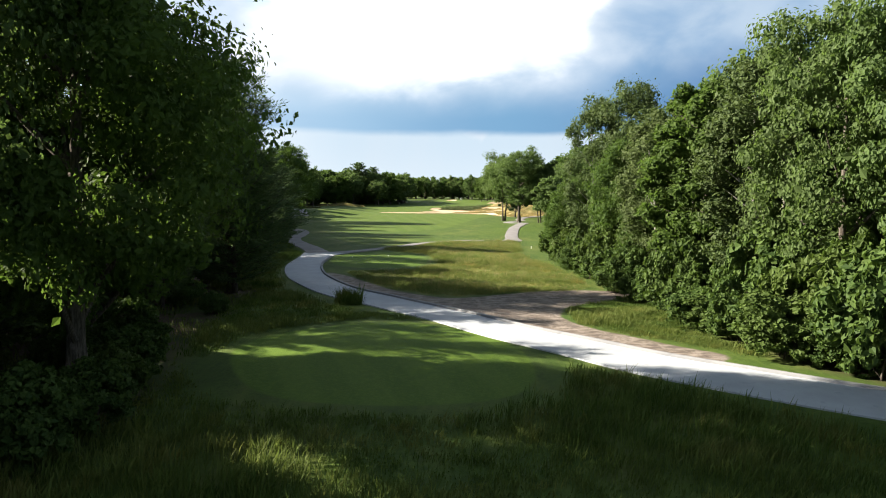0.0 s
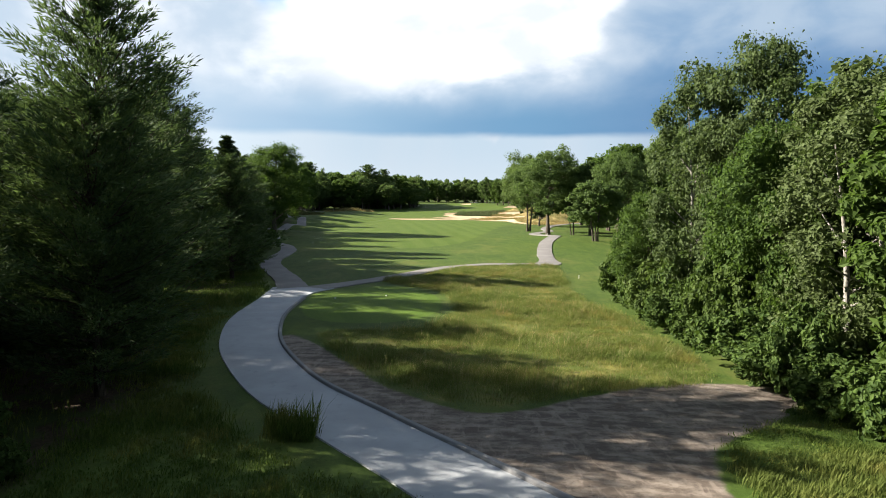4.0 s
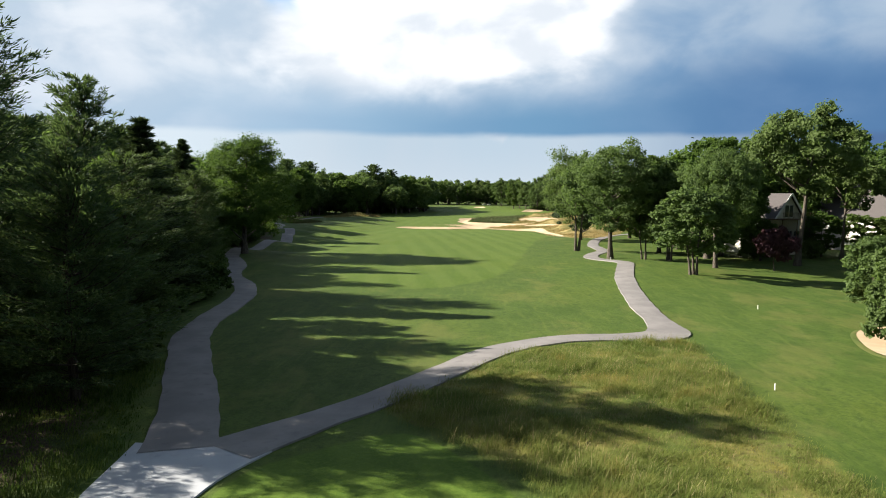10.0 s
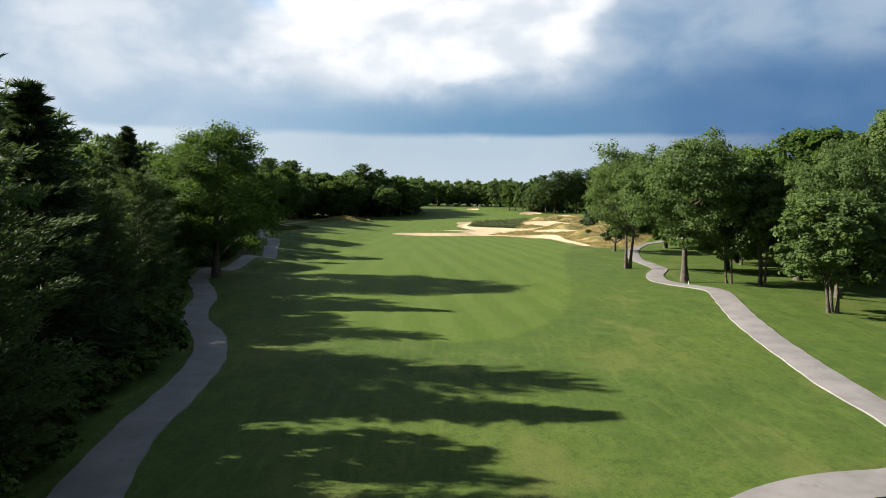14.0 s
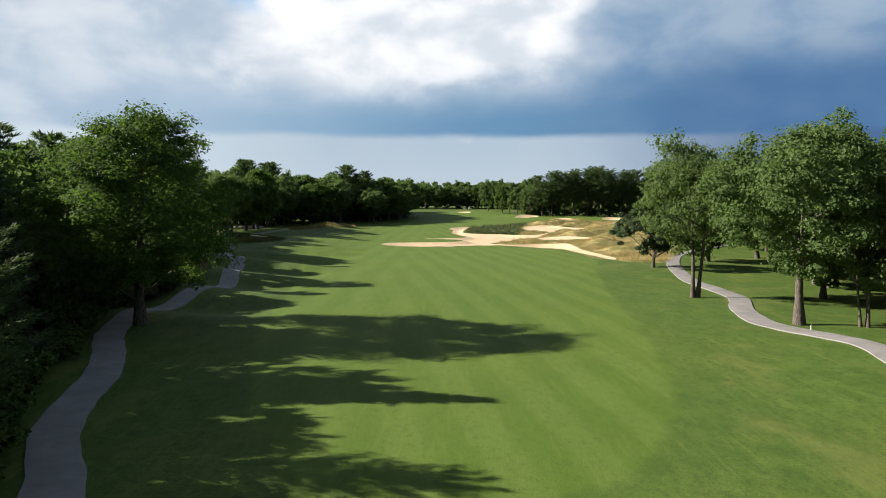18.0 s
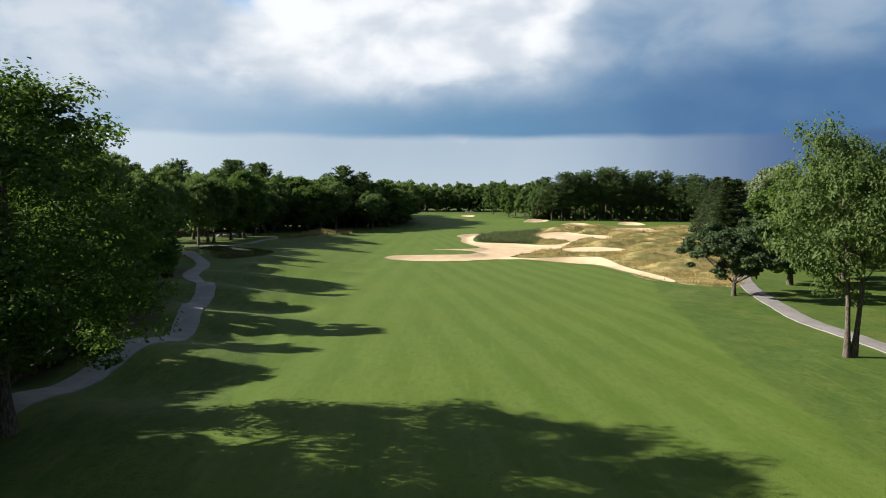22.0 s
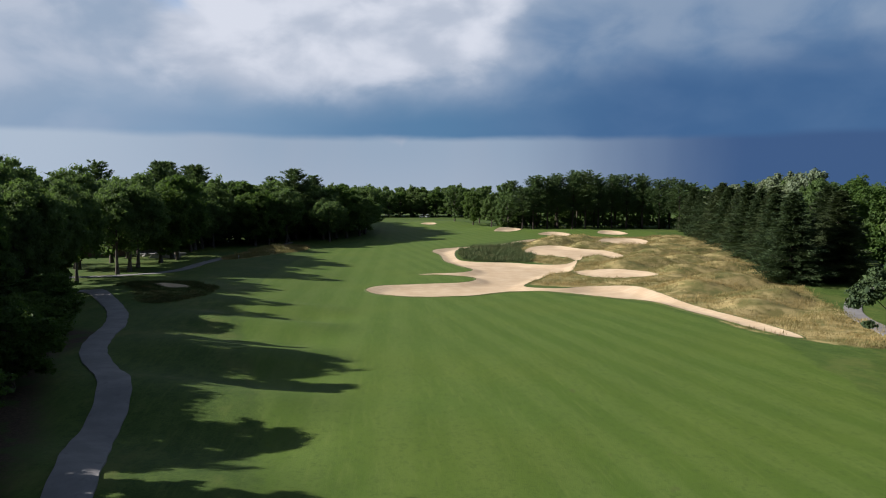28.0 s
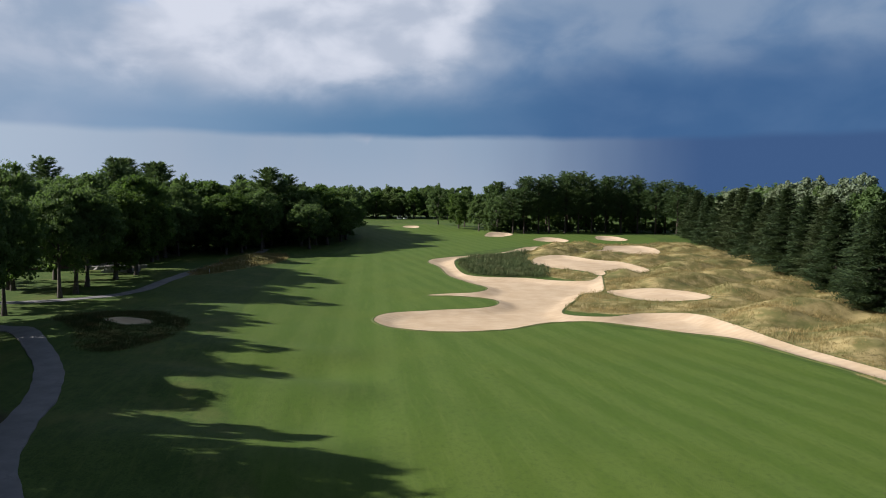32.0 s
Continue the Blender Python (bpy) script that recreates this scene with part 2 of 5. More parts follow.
SAND_MAIN = spline([(-24.5, 242.5), (-22.2, 247.3), (-16.5, 249), (-10, 250.2), (-6.9, 253), (-6.6, 257.6), (-10, 260.8), (-15.3, 262.4), (-12.4, 264), (-7.6, 265),
                    (-4.7, 270), (-6.6, 278), (-8.2, 288), (-7.6, 302), (-8.4, 314), (-5.6, 321), (3, 328), (14, 334), (22, 345.5), (27.5, 351), (27.5, 346), (19, 333), (8.5, 331),
                    (0.5, 322.5), (-2.4, 315), (-4.6, 298), (-3.8, 286.5), (5, 283), (10.6, 277.6), (14.8, 275.4), (18.4, 280), (15.6, 271.8), (12.2, 263.6), (8.3, 261.8), (5, 256), (0.3, 247.5),
                    (-0.2, 243.6), (4, 241.6), (9.7, 243.8), (15, 240.6), (15.6, 233), (15.4, 222.5), (16.8, 212), (16.6, 202.4), (15, 203), (13.6, 214), (11.8, 226), (7.8, 231.4), (1.8, 238),
                    (-4, 238.8), (-10.8, 234.8), (-17, 234.3), (-22.5, 237)], True, 0.7)
SAND_TWO = spline([(18.2, 279.8), (17.6, 287), (14, 298), (13.6, 308), (18, 317), (25, 319), (27.5, 309), (32, 301), (31.4, 288), (27, 282), (22, 286), (20, 281.5)], True, 0.7)
SAND_THREE = spline([(12.6, 262.8), (16, 262.4), (20, 261), (23.2, 257), (23.6, 251.5), (19.8, 249), (15, 251), (12.8, 256)], True, 0.7)
SAND_FOUR = spline([(33, 328), (41, 336), (49, 352), (60, 353), (56, 334), (48.4, 320), (40, 320)], True, 0.9)
SAND_GREEN_A = spline([(33.4, 374), (38.5, 383), (44, 381), (44.6, 373), (39, 366.5)], True, 0.9)
SAND_GREEN_B = spline([(56, 377), (60, 388), (66, 387), (66, 376), (60, 371)], True, 0.9)
SAND_GREEN_C = spline([(21, 390), (25, 400), (32, 402), (31.5, 394), (26, 388)], True, 0.9)
SAND_GREEN_D = spline([(-2.2, 439), (-0.5, 444), (3.6, 443), (4.2, 437), (1, 434.6)], True, 0.9)
PIT_ONE = spline([(-50.6, 230.5), (-50, 233.2), (-47.6, 233.5), (-46.8, 231.4), (-48.6, 229.6)], True, 0.4)
PIT_TWO = spline([(-46.5, 309.5), (-45.6, 313), (-43.2, 312.5), (-43.4, 309.5)], True, 0.4)
PATCH = spline([(19.4, 89.6), (19.6, 93), (22, 97.5), (27, 99.5), (27, 95), (23, 90)], True, 0.5)
BUNKERS = [("main", SAND_MAIN, 0.55), ("second", SAND_TWO, 0.4), ("third", SAND_THREE, 0.45), ("fourth", SAND_FOUR, 0.5), ("a", SAND_GREEN_A, 0.6),
           ("b", SAND_GREEN_B, 0.6), ("c", SAND_GREEN_C, 0.6), ("d", SAND_GREEN_D, 0.5), ("pit", PIT_ONE, 0.4), ("pit", PIT_TWO, 0.4), ("patch", PATCH, 0.12)]

LEVEL_Y = [-60, -30, 30, 94, 142, 187, 215, 245, 320, 350, 380, 450, 600, 900]
LEVEL_Z = [0.9, 0.9, 0.9, 1.1, 1.4, 1.3, 0.9, 0.45, 0.6, 1.2, 1.7, 1.9, 3.0, 3.5]


def bump(x, y, cx, cy, rx, ry, high):
    return high * np.exp(-((x - cx) / rx) ** 2 - ((y - cy) / ry) ** 2)


def land(x, y):
    """Height of the turf before the bunkers are cut."""
    x, y = np.asarray(x, float), np.asarray(y, float)
    z = np.interp(y, LEVEL_Y, LEVEL_Z)
    z = (z + np.interp(y - 6, LEVEL_Y, LEVEL_Z) + np.interp(y + 6, LEVEL_Y, LEVEL_Z)) / 3
    z = z + smooth01(-x, 25, 45) * smooth01(y, 120, 180) * smooth01(-y, -330, -270) * 1.2
    z = z + smooth01(x, 8, 22) * smooth01(y, 215, 240) * smooth01(-y, -360, -320) * 0.9
    side = smooth01(-x, 24, 31) * smooth01(x, -47, -38) * smooth01(y, 138, 150) * smooth01(-y, -236, -215)
    z = z + side * 0.42 * np.sin(y * 0.47 + x * 0.10)
    flat = np.max([inside_distance(x, y, o) for o in (SAND_TWO, SAND_THREE, SAND_FOUR)], 0)
    dune = smooth01(inside_distance(x, y, FESCUE_EAST), 0.5, 5) * smooth01(-flat, -0.5, 4.5) * smooth01(x, 16, 24) * smooth01(y, 200, 220) * smooth01(-y, -362, -345) * smooth01(-x, -95, -70)
    z = z + dune * (0.95 * np.sin(y * 0.42 - x * 0.17) + 0.4 * np.sin(y * 0.83 + x * 0.31 + 1.0) + 0.25)
    z = z + bump(x, y, -52, 231, 6.5, 8, 1.3) + bump(x, y, -47, 310, 4.5, 16, 1.3) + bump(x, y, 24, 404, 9, 9, 1.2)
    z = z + bump(x, y, 8, 452, 26, 22, 1.6) + bump(x, y, 50, 392, 22, 10, 0.8)
    z = z + bump(x, y, 17, 129, 11, 20, 0.7) + bump(x, y, 3, 86, 6, 9, 0.35) + bump(x, y, -2.6, 28, 6.5, 7, 0.28) + bump(x, y, -7, 67, 6, 9, 0.3)
    z = z + 0.05 * np.sin(x * 0.23 + 1) * np.sin(y * 0.19) + 0.03 * np.sin(x * 0.61) * np.sin(y * 0.47 + 2)
    far = smooth01(np.hypot(x, y - 250), 380, 900)
    return z * (1 - far) + 3.0 * far


def height(x, y):
    x, y = np.asarray(x, float), np.asarray(y, float)
    z = land(x, y)
    for _, outline, deep in BUNKERS:
        lo, hi = outline.min(0), outline.max(0)
        if x.size and (x.max() < lo[0] or x.min() > hi[0] or y.max() < lo[1] or y.min() > hi[1]):
            continue
        z = z - deep * smooth01(inside_distance(np.atleast_1d(x), np.atleast_1d(y), outline), -0.15, 2.6).reshape(z.shape)
    return z


# ------------------------------------------------------------------ mesh helpers


def mesh_of(name, verts, faces, material=None, smooth=False):
    """A mesh from an array of corners and one array of faces with the same number of sides."""
    verts, faces = np.asarray(verts, np.float32), np.asarray(faces, np.int32)
    me = bpy.data.meshes.new(name)
    me.vertices.add(len(verts))
    me.vertices.foreach_set("co", verts.ravel())
    me.loops.add(faces.size)
    me.loops.foreach_set("vertex_index", faces.ravel())
    me.polygons.add(len(faces))
    me.polygons.foreach_set("loop_start", np.arange(0, faces.size, faces.shape[1], dtype=np.int32))
    me.polygons.foreach_set("use_smooth", np.full(len(faces), smooth))
    me.update(calc_edges=True)
    if material:
        me.materials.append(material)
    return me


def part_mesh(name, me, parent, label=""):
    ob = new(name, me)
    ob.parent = parent
    return tagged(ob, label) if label else ob


def part(name, bm, material, parent, label="", smooth=False):
    me = bpy.data.meshes.new(name)
    for f in bm.faces:
        f.smooth = smooth
    bm.to_mesh(me)
    bm.free()
    me.materials.append(material)
    return part_mesh(name, me, parent, label)


def box_bm(bm, lo, hi, bevel=0.0):
    """Adds a box between two corners, bevelled."""
    m = Matrix.LocRotScale([(a + b) / 2 for a, b in zip(lo, hi)], None, [b - a for a, b in zip(lo, hi)])
    made = bmesh.ops.create_cube(bm, size=1, matrix=m)
    if bevel:
        edges = list({e for v in made["verts"] for e in v.link_edges})
        bmesh.ops.bevel(bm, geom=edges, offset=bevel, segments=2, affect="EDGES")
    return bm


def tube(points, radii, sides=6):
    """Corners and quads of a tapered tube along points."""
    pts, radii = np.asarray(points, float), np.asarray(radii, float)
    way = np.gradient(pts, axis=0)
    way /= np.linalg.norm(way, axis=1)[:, None] + 1e-9
    ref = np.where(np.abs(way[:, 2:3]) > 0.9, [[1.0, 0, 0]], [[0, 0, 1.0]])
    a = np.cross(way, ref)
    a /= np.linalg.norm(a, axis=1)[:, None] + 1e-9
    b = np.cross(way, a)
    turn = np.arange(sides) * 2 * math.pi / sides
    ring = a[:, None] * np.cos(turn)[None, :, None] + b[:, None] * np.sin(turn)[None, :, None]
    verts = (pts[:, None] + ring * radii[:, None, None]).reshape(-1, 3)
    i, k = np.meshgrid(np.arange(len(pts) - 1), np.arange(sides), indexing="ij")
    k2 = (k + 1) % sides
    quads = np.stack([i * sides + k, i * sides + k2, (i + 1) * sides + k2, (i + 1) * sides + k], -1).reshape(-1, 4)
    return verts, quads


def joined(pieces):
    verts, faces, n = [], [], 0
    for v, f in pieces:
        verts.append(v)
        faces.append(np.asarray(f) + n)
        n += len(v)
    return np.concatenate(verts), np.concatenate(faces)


def sheet(outline, inner_step, lift, level):
    """Corners and triangles of a sheet that fills an outline and follows a height function."""
    lo, hi = outline.min(0), outline.max(0)
    gx, gy = np.meshgrid(np.arange(lo[0], hi[0], inner_step), np.arange(lo[1], hi[1], inner_step))
    pts = np.stack([gx.ravel(), gy.ravel()], 1) + np.random.default_rng(3).uniform(-0.2, 0.2, (gx.size, 2)) * inner_step
    pts = pts[inside_distance(pts[:, 0], pts[:, 1], outline) > inner_step * 0.35]
    every = np.concatenate([outline, pts])
    ring = [(i, (i + 1) % len(outline)) for i in range(len(outline))]
    v, _, f, *_ = delaunay_2d_cdt([Vector(p) for p in every.tolist()], ring, [list(range(len(outline)))], 1, 1e-4)
    v = np.array([tuple(p) for p in v])
    z = level(v[:, 0], v[:, 1]) + lift
    tris = []
    for face in f:
        a, b, c = v[face[0]], v[face[1]], v[face[2]]
        up = (b[0] - a[0]) * (c[1] - a[1]) - (b[1] - a[1]) * (c[0] - a[0]) > 0
        tris.append(face if up else face[::-1])
    return np.column_stack([v, z]), np.array(tris)


def ribbon(line, offsets, lifts, level):
    """A strip along a plan line: cross-section corners at offsets (right positive) with lifts over the height function at the line."""
    way = np.gradient(line, axis=0)
    way /= np.linalg.norm(way, axis=1)[:, None]
    right = np.stack([way[:, 1], -way[:, 0]], 1)
    pts = line[:, None] + right[:, None] * np.asarray(offsets)[..., None]
    z = level(pts[..., 0].ravel(), pts[..., 1].ravel()).reshape(pts.shape[:2]) + np.asarray(lifts)
    verts = np.concatenate([pts, z[..., None]], -1).reshape(-1, 3)
    n, m = pts.shape[:2]
    i, k = np.meshgrid(np.arange(n - 1), np.arange(m - 1), indexing="ij")
    quads = np.stack([i * m + k, i * m + k + 1, (i + 1) * m + k + 1, (i + 1) * m + k], -1).reshape(-1, 4)
    return verts, quads

# ------------------------------------------------------------------ materials


def surface(name, build):
    """A material whose colour, roughness, relief and see-through share come from build(graph)."""
    mat = bpy.data.materials.new(name)
    mat.use_nodes = True
    gr = Graph(mat.node_tree)
    made = build(gr)
    bsdf = gr.node("ShaderNodeBsdfPrincipled")
    gr.put(bsdf.inputs["Base Color"], (*made["color"], 1.0) if isinstance(made["color"], tuple) else made["color"])
    gr.put(bsdf.inputs["Roughness"], made.get("rough", 0.8))
    gr.put(bsdf.inputs["Metallic"], made.get("metal", 0.0))
    gr.put(bsdf.inputs["Specular IOR Level"], made.get("spec", 0.3))
    if "relief" in made:
        relief = gr.node("ShaderNodeBump")
        relief.inputs["Strength"].default_value = made.get("strength", 0.5)
        relief.inputs["Distance"].default_value = made.get("deep", 0.05)
        gr.put(relief.inputs["Height"], made["relief"])
        gr.put(bsdf.inputs["Normal"], relief.outputs[0])
    shader = bsdf.outputs[0]
    if "leaf" in made:
        thin = gr.node("ShaderNodeBsdfTranslucent")
        gr.put(thin.inputs[0], made["leaf"])
        both = gr.node("ShaderNodeMixShader")
        both.inputs[0].default_value = made.get("share", 0.35)
        gr.put(both.inputs[1], shader)
        gr.put(both.inputs[2], thin.outputs[0])
        shader = both.outputs[0]
    gr.put(gr.node("ShaderNodeOutputMaterial").inputs[0], shader)
    return mat


def place_of(gr):
    return gr.node("ShaderNodeNewGeometry").outputs["Position"]


def rand_island(gr):
    return gr.node("ShaderNodeNewGeometry").outputs["Random Per Island"]


def rand_object(gr):
    return gr.node("ShaderNodeObjectInfo").outputs["Random"]


def turf(gr):
    p = place_of(gr)
    big, mid, tiny = gr.noise(p, 0.07, 3), gr.noise(p, 0.55, 4), gr.noise(p, 7.0, 3, 0.7)
    blade = gr.noise(gr.scaled(p, 1.0, 0.6, 1.0), 22.0, 3, 0.75)
    drag = gr.noise(gr.scaled(p, 1.7, 0.16, 1.0), 1.5, 4, 0.6)
    # rough: uneven, deep green with dry flecks and the tracks of wide mowers
    fleck = gr.noise(gr.scaled(p, 1.0, 0.7, 1.0), 2.6, 4, 0.65)
    bend = gr.noise(p, 0.045, 2)
    cut = gr.node("ShaderNodeSeparateXYZ")
    gr.put(cut.inputs[0], p)
    x, y = cut.outputs[0], cut.outputs[1]
    wander = gr.add(gr.mul(x, 1.0), gr.add(gr.mul(y, -0.10), gr.mul(bend, 16.0)))
    track = gr.step(gr.math("SINE", gr.mul(wander, 2.3)), 0.35, 0.95)
    color = gr.mix(gr.step(mid, 0.32, 0.7), (0.049, 0.084, 0.010), (0.073, 0.112, 0.015))
    color = gr.mix(gr.mul(gr.step(big, 0.45, 0.7), 0.7), color, (0.091, 0.122, 0.014))
    color = gr.mix(gr.mul(track, 0.26), color, (0.098, 0.135, 0.020))
    across = gr.step(gr.math("SINE", gr.mul(gr.add(gr.mul(x, 0.8), gr.add(gr.mul(y, 0.55), gr.mul(bend, 11.0))), 2.1)), 0.5, 0.98)
    color = gr.mix(gr.mul(across, 0.16), color, (0.108, 0.146, 0.024))
    color = gr.mix(gr.mul(gr.step(fleck, 0.45, 0.72), 0.75), color, (0.036, 0.062, 0.009))
    color = gr.mix(gr.mul(gr.step(tiny, 0.42, 0.72), 0.65), color, (0.030, 0.055, 0.008))
    color = gr.mix(gr.mul(gr.step(blade, 0.55, 0.75), 0.6), color, (0.126, 0.164, 0.032))
    color = gr.mix(gr.mul(gr.step(drag, 0.52, 0.70), 0.45), color, (0.105, 0.135, 0.020))
    thatch = gr.step(gr.noise(gr.scaled(p, 1.0, 0.6, 1.0), 0.24, 5, 0.65), 0.50, 0.66)
    color = gr.mix(gr.mul(thatch, 0.42), color, (0.138, 0.140, 0.030))
    color = gr.mix(1.0, color, (0.82, 0.85, 1.12), "MULTIPLY")
    # fairway and green: mown in alternating lanes
    lean = gr.add(gr.mul(x, 0.985), gr.mul(y, 0.15))
    lane = gr.step(gr.math("SINE", gr.add(gr.mul(lean, 1.80), gr.mul(gr.add(mid, -0.5), 1.2))), -0.6, 0.6)
    lean2 = gr.add(gr.mul(x, 0.995), gr.mul(y, -0.05))
    lane2 = gr.step(gr.math("SINE", gr.add(gr.mul(lean2, 1.55), gr.mul(gr.add(mid, -0.5), 1.1))), -0.6, 0.6)
    west = gr.step(x, -24.0, -10.0)
    lanes = gr.add(gr.mul(lane, gr.add(gr.mul(west, 0.75), 0.15)), gr.mul(lane2, gr.add(gr.mul(west, -0.65), 0.75)))
    mown = gr.mix(lanes, (0.063, 0.108, 0.011), (0.080, 0.125, 0.017))
    mown = gr.mix(gr.mul(gr.step(big, 0.42, 0.7), 0.35), mown, (0.091, 0.126, 0.014))
    mown = gr.mix(gr.mul(gr.step(gr.add(gr.mul(tiny, 0.5), gr.mul(fleck, 0.5)), 0.45, 0.70), 0.7), mown, (0.044, 0.074, 0.010))
    mown = gr.mix(gr.mul(gr.step(blade, 0.52, 0.78), 0.45), mown, (0.115, 0.155, 0.030))
    mown = gr.mix(gr.mul(gr.step(drag, 0.50, 0.72), 0.34), mown, (0.108, 0.146, 0.024))
    scar = gr.step(gr.noise(gr.scaled(p, 1.0, 0.5, 1.0), 0.9, 2), 0.72, 0.78)
    mown = gr.mix(gr.mul(scar, 0.5), mown, (0.070, 0.083, 0.020))
    mown = gr.mix(1.0, mown, (0.92, 0.89, 1.12), "MULTIPLY")
    d_fair = gr.add(gr.attr("fairway"), gr.mul(gr.add(mid, -0.5), 1.4))
    color = gr.mix(gr.step(d_fair, -0.5, 0.4), color, mown)
    # a darker collar of longer grass round the mown part
    collar = gr.mul(gr.step(d_fair, -2.6, -1.6), gr.math("SUBTRACT", 1.0, gr.step(d_fair, -0.12, 0.1)))
    color = gr.mix(gr.mul(collar, 0.2), color, (0.051, 0.081, 0.012))
    tee = gr.mix(gr.step(tiny, 0.4, 0.7), (0.047, 0.087, 0.010), (0.073, 0.116, 0.015))
    band = gr.step(gr.math("SINE", gr.add(gr.mul(x, 2.6), gr.mul(y, 0.9))), -0.4, 0.4)
    tee = gr.mix(gr.mul(band, 0.3), tee, (0.084, 0.129, 0.019))
    tee = gr.mix(gr.mul(gr.step(fleck, 0.45, 0.7), 0.35), tee, (0.042, 0.076, 0.009))
    tee = gr.mix(1.0, tee, (1.2, 1.18, 1.16), "MULTIPLY")
    color = gr.mix(gr.step(gr.attr("tee"), -0.1, 0.12), color, tee)
    # long dry grass floor
    wild = gr.mix(gr.step(mid, 0.38, 0.66), (0.078, 0.104, 0.022), (0.172, 0.162, 0.046))
    wild = gr.mix(gr.step(gr.noise(p, 2.2, 3), 0.5, 0.72), wild, (0.092, 0.088, 0.032))
    ragged = gr.add(gr.mul(gr.add(mid, -0.5), 1.8), gr.mul(gr.add(tiny, -0.5), 0.9))
    color = gr.mix(gr.step(gr.add(gr.attr("fescue"), ragged), -0.3, 0.5), color, wild)
    straw = gr.mix(gr.step(mid, 0.36, 0.64), (0.160, 0.140, 0.050), (0.330, 0.260, 0.115))
    straw = gr.mix(gr.mul(gr.step(gr.noise(gr.scaled(p, 0.5, 1.0, 1.0), 0.25, 3), 0.5, 0.64), 0.7), straw, (0.105, 0.112, 0.036))
    color = gr.mix(gr.step(gr.add(gr.attr("straw"), ragged), -0.3, 0.5), color, straw)
    # needle litter under the trees, with weeds
    litter = gr.mix(gr.step(tiny, 0.35, 0.7), (0.032, 0.023, 0.015), (0.072, 0.050, 0.031))
    litter = gr.mix(gr.mul(gr.step(mid, 0.5, 0.62), 0.8), litter, (0.036, 0.056, 0.013))
    color = gr.mix(gr.step(gr.add(gr.attr("litter"), ragged), -0.8, 1.4), color, litter)
    # bare soil beside the kerb
    soil = gr.mix(gr.step(gr.noise(gr.scaled(p, 1.0, 2.2, 1.0), 1.3, 5), 0.38, 0.66), (0.110, 0.088, 0.073), (0.230, 0.193, 0.163))
    soil = gr.mix(gr.mul(gr.step(gr.noise(p, 5.0, 4, 0.7), 0.5, 0.7), 0.6), soil, (0.070, 0.055, 0.046))
    rut = gr.step(gr.noise(gr.scaled(p, 2.2, 0.7, 1.0), 1.1, 4, 0.65, 0.6), 0.52, 0.66)
    soil = gr.mix(gr.mul(rut, 0.5), soil, (0.285, 0.237, 0.202))
    color = gr.mix(gr.step(gr.add(gr.attr("soil"), gr.mul(ragged, 0.25)), -0.12, 0.15), color, soil)
    height_mix = gr.add(gr.mul(blade, 0.5), gr.add(gr.mul(tiny, 0.6), gr.mul(mid, 0.5)))
    return {"color": color, "rough": 0.85, "spec": 0.12, "relief": height_mix, "strength": 0.30, "deep": 0.08}


def sand(gr):
    p = place_of(gr)
    mid, tiny = gr.noise(p, 0.35, 3), gr.noise(p, 9.0, 4, 0.7)
    rake = gr.node("ShaderNodeTexWave")
    rake.wave_type = "RINGS"
    gr.put(rake.inputs["Vector"], gr.scaled(p, 0.11, 0.06, 0.0))
    for key, v in (("Scale", 5.0), ("Distortion", 9.0), ("Detail", 2.0), ("Detail Scale", 0.6)):
        rake.inputs[key].default_value = v
    color = gr.mix(gr.step(mid, 0.3, 0.7), (0.420, 0.310, 0.195), (0.490, 0.375, 0.250))
    color = gr.mix(gr.mul(rake.outputs["Fac"], 0.22), color, (0.340, 0.250, 0.160))
    color = gr.mix(gr.mul(gr.step(tiny, 0.55, 0.8), 0.25), color, (0.26, 0.195, 0.13))
    return {"color": color, "rough": 0.95, "spec": 0.1, "relief": gr.add(gr.mul(rake.outputs["Fac"], 0.5), gr.mul(tiny, 0.3)), "strength": 0.5, "deep": 0.06}


def concrete(light, dark, stain):
    def build(gr):
        p = place_of(gr)
        mid, tiny = gr.noise(p, 0.6, 5, 0.6), gr.noise(p, 22.0, 4, 0.7)
        color = gr.mix(gr.step(mid, 0.3, 0.72), dark, light)
        color = gr.mix(gr.mul(gr.step(tiny, 0.5, 0.8), 0.3), color, dark)
        color = gr.mix(gr.mul(gr.step(gr.noise(p, 1.9, 4), 0.58, 0.72), 0.5), color, stain)
        return {"color": color, "rough": 0.85, "spec": 0.25, "relief": gr.add(gr.mul(tiny, 0.5), mid), "strength": 0.25, "deep": 0.01}
    return build


def foliage(dark, light, warm, share=0.35, lift=1.5):
    dark, light, warm = ((r0 * lift * 1.02, g0 * lift, b0 * lift * 1.18) for r0, g0, b0 in (dark, light, warm))

    def build(gr):
        one, ob = rand_island(gr), rand_object(gr)
        p = place_of(gr)
        patch = gr.noise(p, 0.5, 3)
        color = gr.mix(gr.step(gr.add(gr.mul(one, 0.6), gr.mul(patch, 0.5)), 0.25, 0.8), dark, light)
        color = gr.mix(gr.mul(gr.step(ob, 0.45, 1.0), 0.4), color, warm)
        glow = gr.mix(0.5, color, (light[0] * 1.6, light[1] * 1.7, light[2] * 0.9))
        return {"color": color, "rough": 0.62, "spec": 0.12, "leaf": glow, "share": share}
    return build


